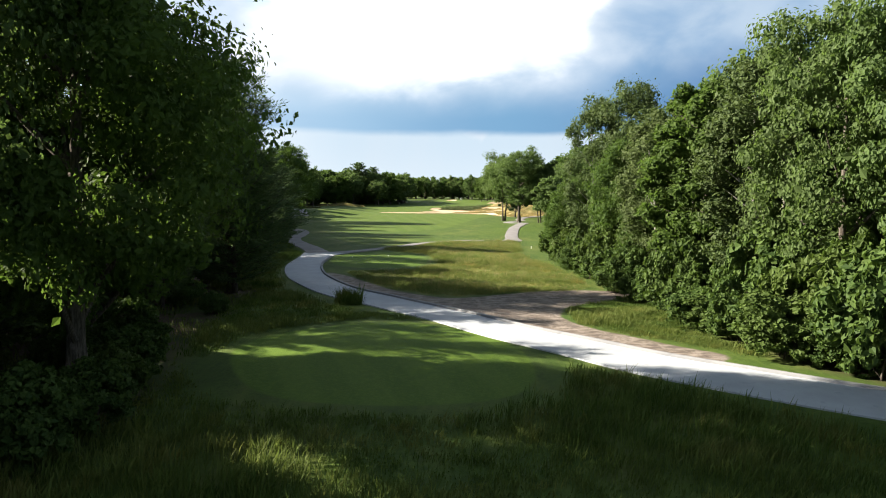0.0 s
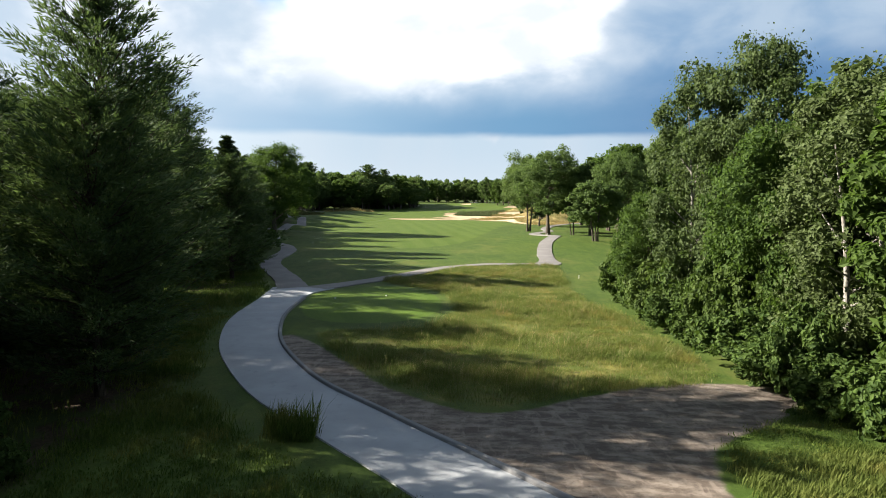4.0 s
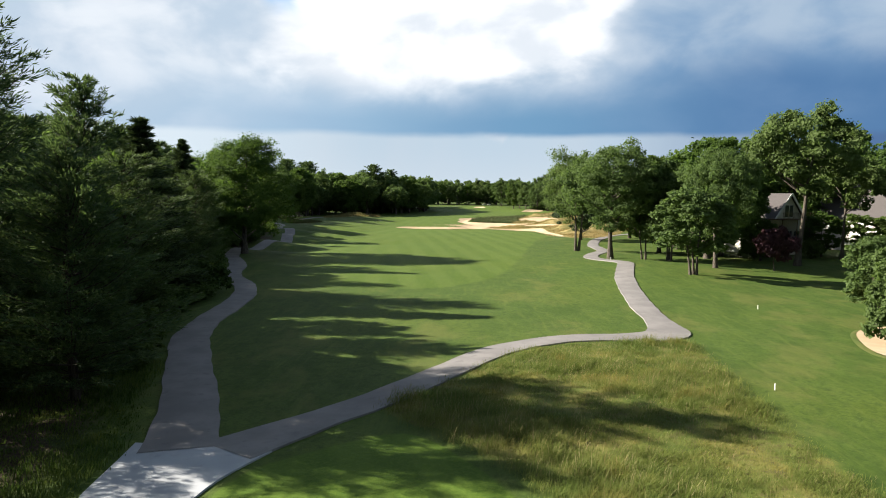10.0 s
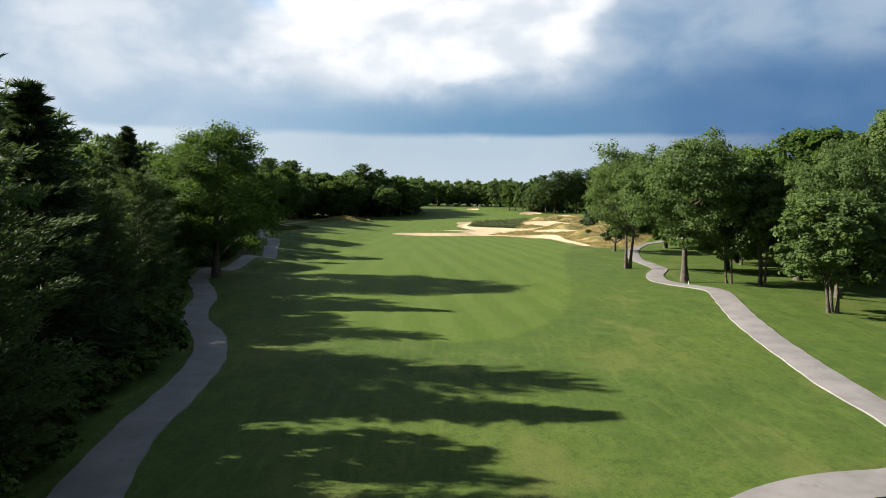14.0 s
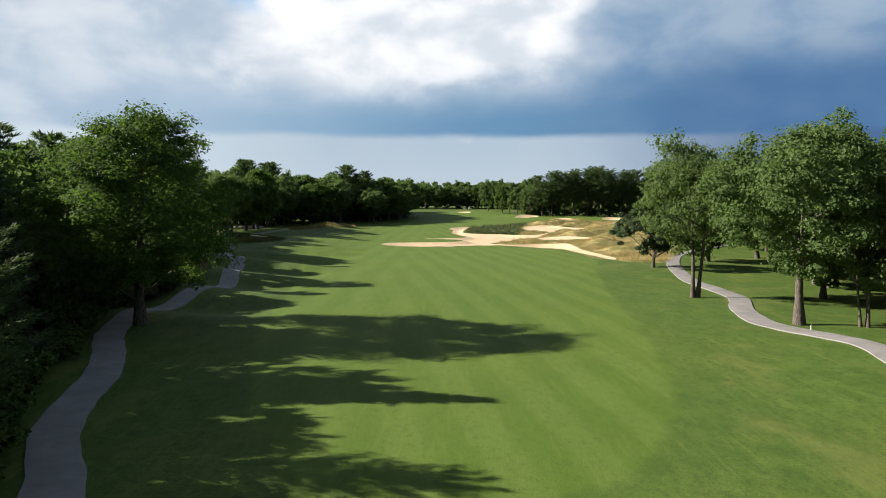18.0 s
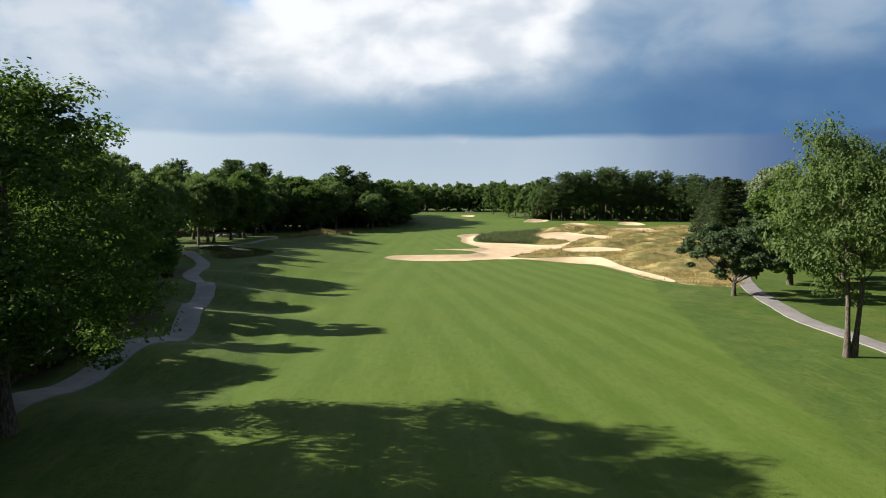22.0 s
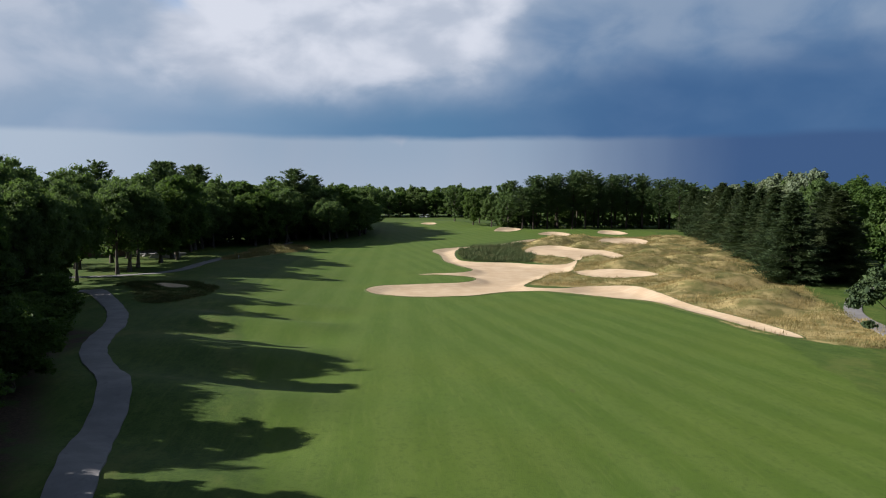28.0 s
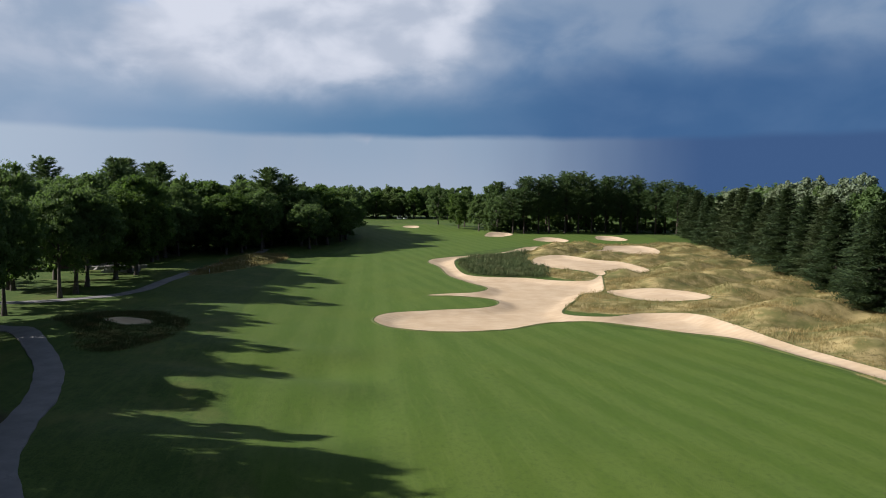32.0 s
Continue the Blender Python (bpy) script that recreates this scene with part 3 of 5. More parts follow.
def bark(dark, light):
    def build(gr):
        p = place_of(gr)
        ridge = gr.noise(gr.scaled(p, 6.0, 6.0, 1.2), 2.5, 5, 0.65)
        color = gr.mix(gr.step(ridge, 0.35, 0.68), dark, light)
        return {"color": color, "rough": 0.95, "spec": 0.1, "relief": ridge, "strength": 0.8, "deep": 0.04}
    return build


def blades(dark, light, tip, share=0.3, band=0.4):
    def build(gr):
        one = rand_island(gr)
        p = place_of(gr)
        patch = gr.noise(p, 0.32, 3)
        color = gr.mix(gr.step(gr.add(gr.mul(one, 0.5), gr.mul(patch, 0.7)), 0.35, 0.85), dark, light)
        color = gr.mix(gr.mul(gr.step(gr.noise(gr.scaled(p, 0.45, 1.5, 1.0), 0.14, 3), 0.43, 0.57), band), color, tip)
        color = gr.mix(gr.mul(gr.step(gr.noise(p, 0.55, 4), 0.52, 0.66), 0.55), color, (tip[0] * 1.12, tip[1] * 0.98, tip[2] * 0.95))
        color = gr.mix(gr.mul(gr.step(gr.noise(p, 0.8, 3), 0.60, 0.50), 0.35), color, (dark[0] * 0.85, dark[1] * 0.9, dark[2]))
        return {"color": color, "rough": 0.7, "spec": 0.15, "leaf": color, "share": share}
    return build


def plain(color, rough=0.6, metal=0.0, vary=0.15, scale=4.0):
    def build(gr):
        p = place_of(gr)
        n = gr.noise(p, scale, 4)
        low = tuple(c * (1 - vary) for c in color)
        return {"color": gr.mix(gr.step(n, 0.3, 0.7), low, color), "rough": rough, "metal": metal, "relief": n, "strength": 0.1, "deep": 0.01}
    return build


M_TURF = surface("turf", turf)
M_SAND = surface("bunker_sand", sand)
M_ROAD = surface("new_concrete", concrete((0.37, 0.385, 0.41), (0.315, 0.325, 0.345), (0.25, 0.26, 0.275)))
M_KERB = surface("kerb_concrete", concrete((0.23, 0.23, 0.235), (0.18, 0.18, 0.185), (0.13, 0.13, 0.135)))
M_CART = surface("worn_asphalt", concrete((0.205, 0.192, 0.188), (0.150, 0.141, 0.139), (0.112, 0.106, 0.104)))
M_LIP = surface("bunker_lip_turf", blades((0.060, 0.085, 0.020), (0.105, 0.125, 0.034), (0.125, 0.125, 0.042), 0.1))
M_PINE = surface("pine_needles", foliage((0.026, 0.052, 0.021), (0.076, 0.112, 0.036), (0.072, 0.098, 0.026), 0.25, 1.15))
M_SPRUCE = surface("spruce_needles", foliage((0.016, 0.028, 0.011), (0.040, 0.060, 0.019), (0.050, 0.060, 0.020), 0.14, 1.3))
M_OAK = surface("oak_leaves", foliage((0.043, 0.068, 0.020), (0.064, 0.098, 0.027), (0.082, 0.104, 0.027), 0.45, 1.42))
M_MAPLE = surface("maple_leaves", foliage((0.026, 0.050, 0.010), (0.055, 0.092, 0.017), (0.066, 0.092, 0.017), 0.44, 1.28))
M_AIRY = surface("locust_leaves", foliage((0.050, 0.078, 0.024), (0.088, 0.124, 0.040), (0.104, 0.128, 0.040), 0.34, 0.95))
M_SILVER = surface("poplar_leaves", foliage((0.056, 0.076, 0.036), (0.116, 0.140, 0.076), (0.108, 0.124, 0.056), 0.3))
M_PURPLE = surface("plum_leaves", foliage((0.022, 0.012, 0.014), (0.050, 0.022, 0.024), (0.050, 0.022, 0.024), 0.2))
M_SHRUB = surface("shrub_leaves", foliage((0.036, 0.068, 0.014), (0.080, 0.129, 0.025), (0.098, 0.128, 0.025), 0.28, 0.82))
M_BARK = surface("grey_bark", bark((0.045, 0.037, 0.030), (0.130, 0.112, 0.094)))
M_PINEBARK = surface("pine_bark", bark((0.030, 0.024, 0.020), (0.085, 0.066, 0.052)))
M_PALEBARK = surface("pale_bark", bark((0.130, 0.120, 0.105), (0.330, 0.310, 0.280)))
M_LONG = surface("rough_grass_blades", blades((0.048, 0.088, 0.013), (0.130, 0.172, 0.036), (0.185, 0.190, 0.055), 0.45))
M_FESCUE = surface("fescue_blades", blades((0.090, 0.134, 0.026), (0.200, 0.226, 0.056), (0.240, 0.228, 0.062), 0.45, 0.3))
M_STRAW = surface("seed_stems", blades((0.230, 0.205, 0.085), (0.420, 0.370, 0.190), (0.300, 0.235, 0.100), 0.4))
M_DRY = surface("dry_fescue_blades", blades((0.250, 0.190, 0.072), (0.460, 0.350, 0.150), (0.125, 0.128, 0.042), 0.4, 0.85))
M_MOUND = surface("brown_fescue_blades", blades((0.050, 0.068, 0.020), (0.100, 0.104, 0.036), (0.125, 0.108, 0.044), 0.3))
M_REED = surface("reed_blades", blades((0.060, 0.085, 0.030), (0.108, 0.132, 0.052), (0.125, 0.125, 0.058)))
M_WHITE = surface("white_paint", plain((0.702, 0.693, 0.666), 0.5, 0.0, 0.12))
M_ROOF = surface("slate_shingles", plain((0.085, 0.075, 0.075), 0.85, 0.0, 0.4, 9.0))
M_GLASS = surface("window_glass", plain((0.03, 0.035, 0.045), 0.08, 0.0, 0.1))
M_SIDING = surface("cream_siding", plain((0.60, 0.57, 0.51), 0.6, 0.0, 0.12))
M_DECK = surface("stained_deck_wood", plain((0.13, 0.085, 0.055), 0.7, 0.0, 0.35, 6.0))
M_STONE = surface("field_stone", concrete((0.40, 0.38, 0.35), (0.26, 0.245, 0.225), (0.18, 0.17, 0.155)))
M_RUBBER = surface("black_rubber", plain((0.02, 0.02, 0.02), 0.8))

# ------------------------------------------------------------------ ground
core_x = np.arange(-64, 76.01, 0.8)
core_y = np.arange(-6, 470.01, 0.8)


def grown(start, end, first, sign):
    out, step, v = [], first, start
    while abs(v - end) > step:
        v += sign * step
        out.append(v)
        step *= 1.22
    return out + [end]


gx = np.array(grown(-64, -4200, 1.2, -1)[::-1] + core_x.tolist() + grown(core_x[-1], 4200, 1.2, 1))
gy = np.array(grown(-6, -1500, 1.2, -1)[::-1] + core_y.tolist() + grown(core_y[-1], 4600, 1.2, 1))
X, Y = np.meshgrid(gx, gy)
Z = height(X, Y)
ny, nx = X.shape
ii, kk = np.meshgrid(np.arange(ny - 1), np.arange(nx - 1), indexing="ij")
quads = np.stack([ii * nx + kk, ii * nx + kk + 1, (ii + 1) * nx + kk + 1, (ii + 1) * nx + kk], -1).reshape(-1, 4)
ground_mesh = mesh_of("ground", np.stack([X, Y, Z], -1).reshape(-1, 3), quads, M_TURF, True)
fields = {
    "fairway": inside_distance(X, Y, FAIRWAY),
    "tee": np.maximum(inside_distance(X, Y, TEE_ONE), inside_distance(X, Y, TEE_TWO)),
    "fescue": np.max([inside_distance(X, Y, o) for o in (FESCUE, FESCUE_MOUND)], 0),
    "straw": np.maximum(inside_distance(X, Y, FESCUE_EAST), inside_distance(X, Y, FESCUE_RIDGE)),
    "litter": np.maximum(inside_distance(X, Y, PINE_FLOOR), inside_distance(X, Y, WOOD_FLOOR)),
    "soil": inside_distance(X, Y, DIRT),
}
for key, values in fields.items():
    ground_mesh.attributes.new(key, "FLOAT", "POINT").data.foreach_set("value", values.ravel().astype(np.float32))
tagged(new("ground", ground_mesh), "mown golf turf with rough, pine litter and bare soil", "ground", kind="structure")

# sand of the bunkers, each with its own turf lip
for kind, outline, deep in BUNKERS:
    v, f = sheet(outline, 0.9 if kind == "main" else 0.7, 0.085, height)
    label = {"main": "long raked pale sand bunker with fingers of turf", "pit": "small brownish sand pit in a grassy mound",
             "patch": "bare sandy patch in the rough"}.get(kind, "oval raked pale sand bunker with grass lip")
    bed = tagged(new("bunker", mesh_of("bunker", v, f, M_SAND, True)), label, "bunker", group="golf bunkers")
    loop = np.concatenate([outline, outline[:1]])
    area = 0.5 * np.sum(loop[:-1, 0] * loop[1:, 1] - loop[1:, 0] * loop[:-1, 1])
    out = -1 if area < 0 else 1
    wob = np.sin(np.arange(len(loop)) * 0.9) * 0.03
    high = {"patch": 0.03, "pit": 0.1}.get(kind, 0.07)
    v, f = ribbon(loop, np.array([-0.06, 0.0, 0.10, 0.34]) * out, np.array([0.03, high, high + 0.02, 0.0]) + wob[:, None] * np.array([0, 1, 1, 0]), land)
    if out < 0:
        f = f[:, ::-1]
    part_mesh("turf_lip", mesh_of("turf_lip", v, f, M_LIP, True), bed, "ragged turf edge of the bunker")

# ------------------------------------------------------------------ paths


def paved(name, points, half, material, label, lift=0.05, wobble=0.05, group=""):
    """A slab along a plan line; half: half the width, or one value for each point of the line."""
    rows = np.array([(*p, w) for p, w in zip(points, np.broadcast_to(half, len(points)))], float)
    curve = spline(rows, False, 0.5)
    line, wide = curve[:, :2], curve[:, 2]
    n = np.arange(len(line))
    left = wide + wobble * (np.sin(n * 0.37) + np.sin(n * 0.91 + 2)) * 0.5
    right = wide + wobble * (np.sin(n * 0.43 + 1) + np.sin(n * 1.1)) * 0.5
    cross = np.stack([-left - 0.03, -left, -left * 0.4, right * 0.4, right, right + 0.03], 1)
    way_ = np.gradient(line, axis=0)
    way_ /= np.linalg.norm(way_, axis=1)[:, None]
    side = np.stack([way_[:, 1], -way_[:, 0]], 1)
    pts = line[:, None] + side[:, None] * cross[..., None]
    z = height(pts[..., 0].ravel(), pts[..., 1].ravel()).reshape(pts.shape[:2]) + np.array([-0.12, lift, lift + 0.02, lift + 0.02, lift, -0.12])
    m = 6
    i, k = np.meshgrid(np.arange(len(line) - 1), np.arange(m - 1), indexing="ij")
    q = np.stack([i * m + k, i * m + k + 1, (i + 1) * m + k + 1, (i + 1) * m + k], -1).reshape(-1, 4)
    me = mesh_of(name, np.concatenate([pts, z[..., None]], -1).reshape(-1, 3), q, material, False)
    return tagged(new(name, me), label, "path", group=group, kind="structure")


ROAD = [(34, 9.5, 1.75), (25, 15.2, 1.75), (18, 19.7, 1.75), (14.35, 22.2, 1.72), (12.0, 23.9, 1.72), (8.2, 27.4, 1.68), (6.2, 29.5, 1.62), (2.9, 33.1, 1.6), (0.35, 36.5, 1.47), (-1.65, 39.2, 1.42), (-4.1, 42.2, 1.42),
        (-7.1, 46.0, 1.42), (-9.3, 49.7, 1.42), (-11.1, 53.7, 1.44), (-12.35, 58.2, 1.48), (-13.0, 62.4, 1.5), (-13.35, 68.0, 1.55), (-13.4, 71, 1.85), (-13.1, 73.8, 2.5)]
paved("road", [p[:2] for p in ROAD], [p[2] for p in ROAD], M_ROAD, "smooth new pale concrete access road", 0.06, 0.0)
paved("cart_path", [(-13.8, 73.4), (-14.8, 76.6), (-16.3, 80.5), (-18.6, 86), (-20.7, 91.5), (-21.6, 96), (-22, 101), (-22.6, 106.3), (-23.8, 111), (-25.6, 115.3), (-28, 119.6),
                    (-29.6, 124.6), (-30.7, 129.4), (-32.6, 134), (-35.2, 140), (-36, 146), (-35.6, 152), (-35.2, 157), (-34.6, 163.5), (-35.8, 170), (-37.6, 177), (-39, 184),
                    (-41.5, 189.5), (-44.4, 195), (-46.2, 201.5), (-47.4, 208), (-50.5, 217), (-56, 227), (-60, 232.5), (-68, 239), (-78, 243)],
      [1.25, 1.2, 1.15, 1.1, 1.1] + [0.95] * 26, M_CART, "worn grey asphalt cart path winding under trees", 0.08, 0.06)
paved("cart_path", [(-12.2, 73.4), (-9.9, 76.8), (-7.7, 79.9), (-5.0, 84.8), (-2, 89.5), (1.4, 92.0), (5.4, 93.2), (7.8, 94.2), (8.8, 95.6), (9.1, 99), (9.4, 104), (9.9, 109), (10.5, 114), (11.2, 119), (12.1, 123.5),
                    (13.9, 131), (14.5, 134.4), (13.8, 137.4), (12.6, 140.6), (12.2, 144), (13.6, 150), (16.4, 157.5), (17, 165), (17.4, 172), (19.4, 182), (22.4, 193), (27.5, 207),
                    (32, 216), (40, 226), (52, 238)], [1.3, 1.0, 0.95, 0.95, 1.0, 1.0, 1.05, 1.35, 1.35] + [0.95] * 21, M_CART, "sunlit grey asphalt cart path beside mown rough", 0.075, 0.04)
paved("cart_path", [(-72, 251), (-62, 254.5), (-56.5, 261), (-55, 272), (-53.8, 290), (-50, 316), (-48, 330), (-47, 345)], 1.0, M_CART,
      "far grey cart path crossing a lawn", 0.05, 0.08)
# kerb along the access road
curve = spline(ROAD[:17], False, 0.5)
way_ = np.gradient(curve[:, :2], axis=0)
way_ /= np.linalg.norm(way_, axis=1)[:, None]
kerb = curve[:, :2] + np.stack([way_[:, 1], -way_[:, 0]], 1) * (curve[:, 2:] + 0.11)
v, f = ribbon(kerb, np.array([-0.1, -0.085, -0.06, 0.06, 0.085, 0.1]), np.array([-0.05, 0.15, 0.175, 0.175, 0.15, -0.05]), height)
tagged(new("kerb", mesh_of("kerb", v, f, M_KERB, False)), "straight pale concrete kerb edging the road", "kerb", kind="structure")

# ------------------------------------------------------------------ trees


def unit(v):
    return v / (np.linalg.norm(v, axis=-1, keepdims=True) + 1e-9)


def leaves(at, out, size, r, droop=0.15, wide=0.62, loose=0.42):
    """One folded pointed leaf spray at each place; its upper side turns outwards from the clump and to the sky."""
    n = len(at)
    face = unit(out + r.normal(0, loose, (n, 3)) + [0, 0, 0.35])
    along = unit(np.cross(face, r.normal(0, 1, (n, 3))) + [0, 0, -droop])
    across = unit(np.cross(face, along))
    s = (size * r.uniform(0.6, 1.4, n))[:, None]
    lift = face * 0.12
    verts = np.stack([at - along * s * 0.5, at + across * s * wide * 0.5 + lift * s, at + along * s * 0.5, at - across * s * wide * 0.5 + lift * s], 1).reshape(-1, 3)
    return verts, np.arange(4 * n).reshape(-1, 4)


def broadleaf(seed, high, radius, clear, subs, per, size, limbs=12, stems=1, thick=0.0185, squash=0.8, low=-0.55, closed=8, lobes=17, fluff=0.12):
    """Trunk, limb and crown arrays. clear: height of the lowest leaves; the crown is built of rounded lobes, each of smaller clumps of leaf sprays."""
    r = np.random.default_rng(seed)
    span = high - clear
    n_lobes = int(lobes + 7.0 * span / (2 * radius))
    q = np.arange(n_lobes)
    rise = low + (1 - low) * (q + r.uniform(0.2, 0.8, n_lobes)) / n_lobes
    turn = q * 2.399963 + r.normal(0, 0.3, n_lobes)
    swell = np.minimum(radius * r.uniform(0.32, 0.48, n_lobes), span * 0.25)
    flat = np.maximum(1 - np.abs(rise) ** 3.2, 0) ** 0.55
    near = r.uniform(0.80, 1.08, n_lobes)
    hub = np.stack([np.cos(turn) * flat * (radius - swell * 0.8) * near, np.sin(turn) * flat * (radius - swell * 0.8) * near,
                    clear + span * 0.46 + rise * (span * 0.54 - swell) * r.uniform(0.86, 1.0, n_lobes)], 1)
    # a few lobes inside close the crown
    fill = np.stack([r.normal(0, radius * 0.26, closed), r.normal(0, radius * 0.26, closed), clear + span * np.linspace(0.16, 0.80, closed)], 1)
    hub = np.concatenate([hub, fill])
    swell = np.concatenate([swell, np.full(closed, min(radius * 0.44, span * 0.25))])
    lobe = np.repeat(np.arange(len(hub)), subs)
    push = unit(r.normal(0, 1, (len(lobe), 3)) + unit(hub - [0, 0, clear + span * 0.40])[lobe] * 0.9 + [0, 0, 0.25])
    centre = hub[lobe] + push * (swell[lobe] * r.uniform(0.40, 0.95, len(lobe)))[:, None]
    girth = swell[lobe] * r.uniform(0.28, 0.50, len(lobe))
    clumps = len(centre)
    k = np.arange(clumps)
    which = np.repeat(k, per)
    off = unit(r.normal(0, 1, (len(which), 3)))
    off[:, 2] = np.where(off[:, 2] < 0, off[:, 2] * 0.65, off[:, 2])
    rad = girth[which] * r.uniform(0.05, 1.0, len(which)) ** 0.30 * (1 + fluff * r.normal(0, 1, len(which)))
    at = centre[which] + off * rad[:, None] * np.array([1, 1, squash])
    at[:, 2] = np.maximum(at[:, 2], clear * 0.8 + 0.05)
    mid = clear + span * 0.45
    crown = leaves(at, unit(unit(at - [0, 0, mid]) * 0.35 + off), size, r)
    # the shaded inside of each clump: fewer, broader sprays
    inner = np.repeat(k, 9 if size < 0.4 else 6)
    deep = centre[inner] + r.normal(0, 0.34, (len(inner), 3)) * girth[inner][:, None] * np.array([1, 1, squash])
    deep[:, 2] = np.maximum(deep[:, 2], clear + 0.1)
    crown = joined([crown, leaves(deep, r.normal(0, 1, (len(inner), 3)), min(size * 2.0, radius * 0.16), r)])
    trunks, arms = [], []
    for stem in range(stems):
        lean = r.normal(0, 0.02, 2) if stems == 1 else np.array([math.cos(stem * 2.4), math.sin(stem * 2.4)]) * 0.07
        foot = np.zeros(2) if stems == 1 else np.array([math.cos(stem * 2.4), math.sin(stem * 2.4)]) * 0.28
        t = np.linspace(0, 1, 8)
        top = clear + span * 0.78
        pts = np.stack([foot[0] + lean[0] * top * t + 0.12 * np.sin(t * 6 + seed), foot[1] + lean[1] * top * t + 0.12 * np.sin(t * 5 + 2 * seed), top * t - 0.25 * (t == 0)], 1)
        girth0 = high * thick / math.sqrt(stems)
        trunks.append(tube(pts, girth0 * (1.0 - 0.88 * t) + girth0 * 0.55 * np.exp(-t * 30), 8))
        for j in range(limbs // stems):
            c = hub[(j * 3 + stem) % len(hub)]
            start = np.clip(c[2] - np.hypot(c[0], c[1]) * r.uniform(0.5, 1.0), clear * 0.75, top * 0.92)
            v = start / top
            p0 = np.array([np.interp(v, t, pts[:, 0]), np.interp(v, t, pts[:, 1]), start])
            s = np.linspace(0, 1, 4)[:, None]
            bend = p0 + (c - p0) * s + np.array([0, 0, 1]) * (s * (1 - s)) * -0.12 * np.linalg.norm(c - p0)
            arms.append(tube(bend, np.linspace(girth0 * 0.42, girth0 * 0.10, 4), 4))
    return joined(trunks), arms, crown


def conifer(seed, high, radius, clear, whorl, per, plume, needle, size, droop=0.1, cone=0.85, bushy=0.0, bare=False, curl=0.3):
    """A pine or spruce: whorls of limbs of uneven length that carry plumes of thin needle sprays.
    plume: plumes on a full-length limb; needle: sprays in a plume; curl: how far the limb tips sweep up."""
    r = np.random.default_rng(seed)
    t = np.linspace(0, 1, 8)
    trunk = tube(np.stack([0.12 * np.sin(t * 5 + seed), 0.12 * np.sin(t * 4), high * t * 0.985 - 0.25 * (t == 0)], 1), high * 0.0135 * (1 - 0.93 * t) + 0.01, 8)
    arms, spots, outs, girths = [], [], [], []
    z = clear
    while z < high * 0.985:
        u = (z - clear) / (high - clear)
        reach = radius * ((1 - u) ** cone * (0.55 + 0.45 * min(1, u * 5 + bushy))) + 0.2
        turn = r.uniform(0, 6.28)
        for k in range(per):
            a = turn + k * 6.283 / per + r.normal(0, 0.3)
            length = reach * r.choice([0.6, 0.8, 0.95, 1.05, 1.22])
            rise = r.uniform(0.0, 0.3) - droop + 0.55 * u * (curl > 0.2)
            s = np.linspace(0, 1, 5)
            line = np.stack([np.cos(a) * length * s, np.sin(a) * length * s, z + length * (rise * s + curl * s * s)], 1)
            if length > 0.8 and not bare:
                arms.append(tube(line[::2], np.linspace(0.016 + 0.012 * length, 0.008, 3), 3))
            n = max(2, int(round(plume * length / radius)))
            w = np.linspace(0.30, 1.0, n) + r.normal(0, 0.05, n)
            side = r.uniform(-1, 1, n) * 0.30 * length * (1.15 - 0.75 * w)
            p = np.stack([np.interp(w, s, line[:, i]) for i in range(3)], 1)
            p += np.stack([-np.sin(a) * side, np.cos(a) * side, r.normal(0.05, 0.06 * (1 + bushy), n)], 1)
            spots.append(p)
            outs.append(np.stack([np.cos(a) - np.sin(a) * side * 0.5, np.sin(a) + np.cos(a) * side * 0.5, np.full(n, 0.55 * curl + rise * 0.6)], 1))
            girths.append(np.clip(0.20 + 0.13 * length * r.uniform(0.7, 1.3, n), 0.2, 0.75))
        z += whorl * r.uniform(0.7, 1.3) * (0.65 + 0.35 * (1 - u))
    hub, out, girth = np.concatenate(spots), unit(np.concatenate(outs)), np.concatenate(girths)
    which = np.repeat(np.arange(len(hub)), needle)
    n = len(which)
    ball = unit(r.normal(0, 1, (n, 3))) * (r.uniform(0, 1, n) ** 0.45)[:, None]
    along_limb = (ball * out[which]).sum(1, keepdims=True) * out[which]
    at = hub[which] + ((ball - along_limb) * np.array([0.75, 0.75, 0.42]) + along_limb * 1.35) * girth[which][:, None]
    along = unit(out[which] * 0.8 + ball * 0.7 + [0, 0, 0.18] + r.normal(0, 0.3, (n, 3)))
    across = unit(np.cross(along, r.normal(0, 0.55, (n, 3)) + ball * 0.6 + [0, 0, 0.8]))
    s = (size * r.uniform(0.65, 1.35, n))[:, None]
    verts = np.stack([at - along * s * 0.4, at + across * s * 0.10, at + along * s * 0.65, at - across * s * 0.10], 1).reshape(-1, 3)
    return joined([trunk] + arms), [], (verts, np.arange(4 * n).reshape(-1, 4))


def tree_model(name, arrays, wood, leaf, label, category="tree", group="", single=False):
    """A tree out of trunk, limbs and crown. single: each limb is a part of its own, otherwise the limbs grow out of the trunk's mesh."""
    root = tagged(new(name), label, category, group)
    trunk, arms, crown = arrays
    if arms and not single:
        trunk = joined([trunk] + arms)
    part_mesh("trunk", mesh_of("trunk", *trunk, wood, True), root)
    for arm in arms if single else ():
        part_mesh("limb", mesh_of("limb", *arm, wood, True), root)
    part_mesh("crown", mesh_of("crown", *crown, leaf), root)
    return root


MODELS = {}


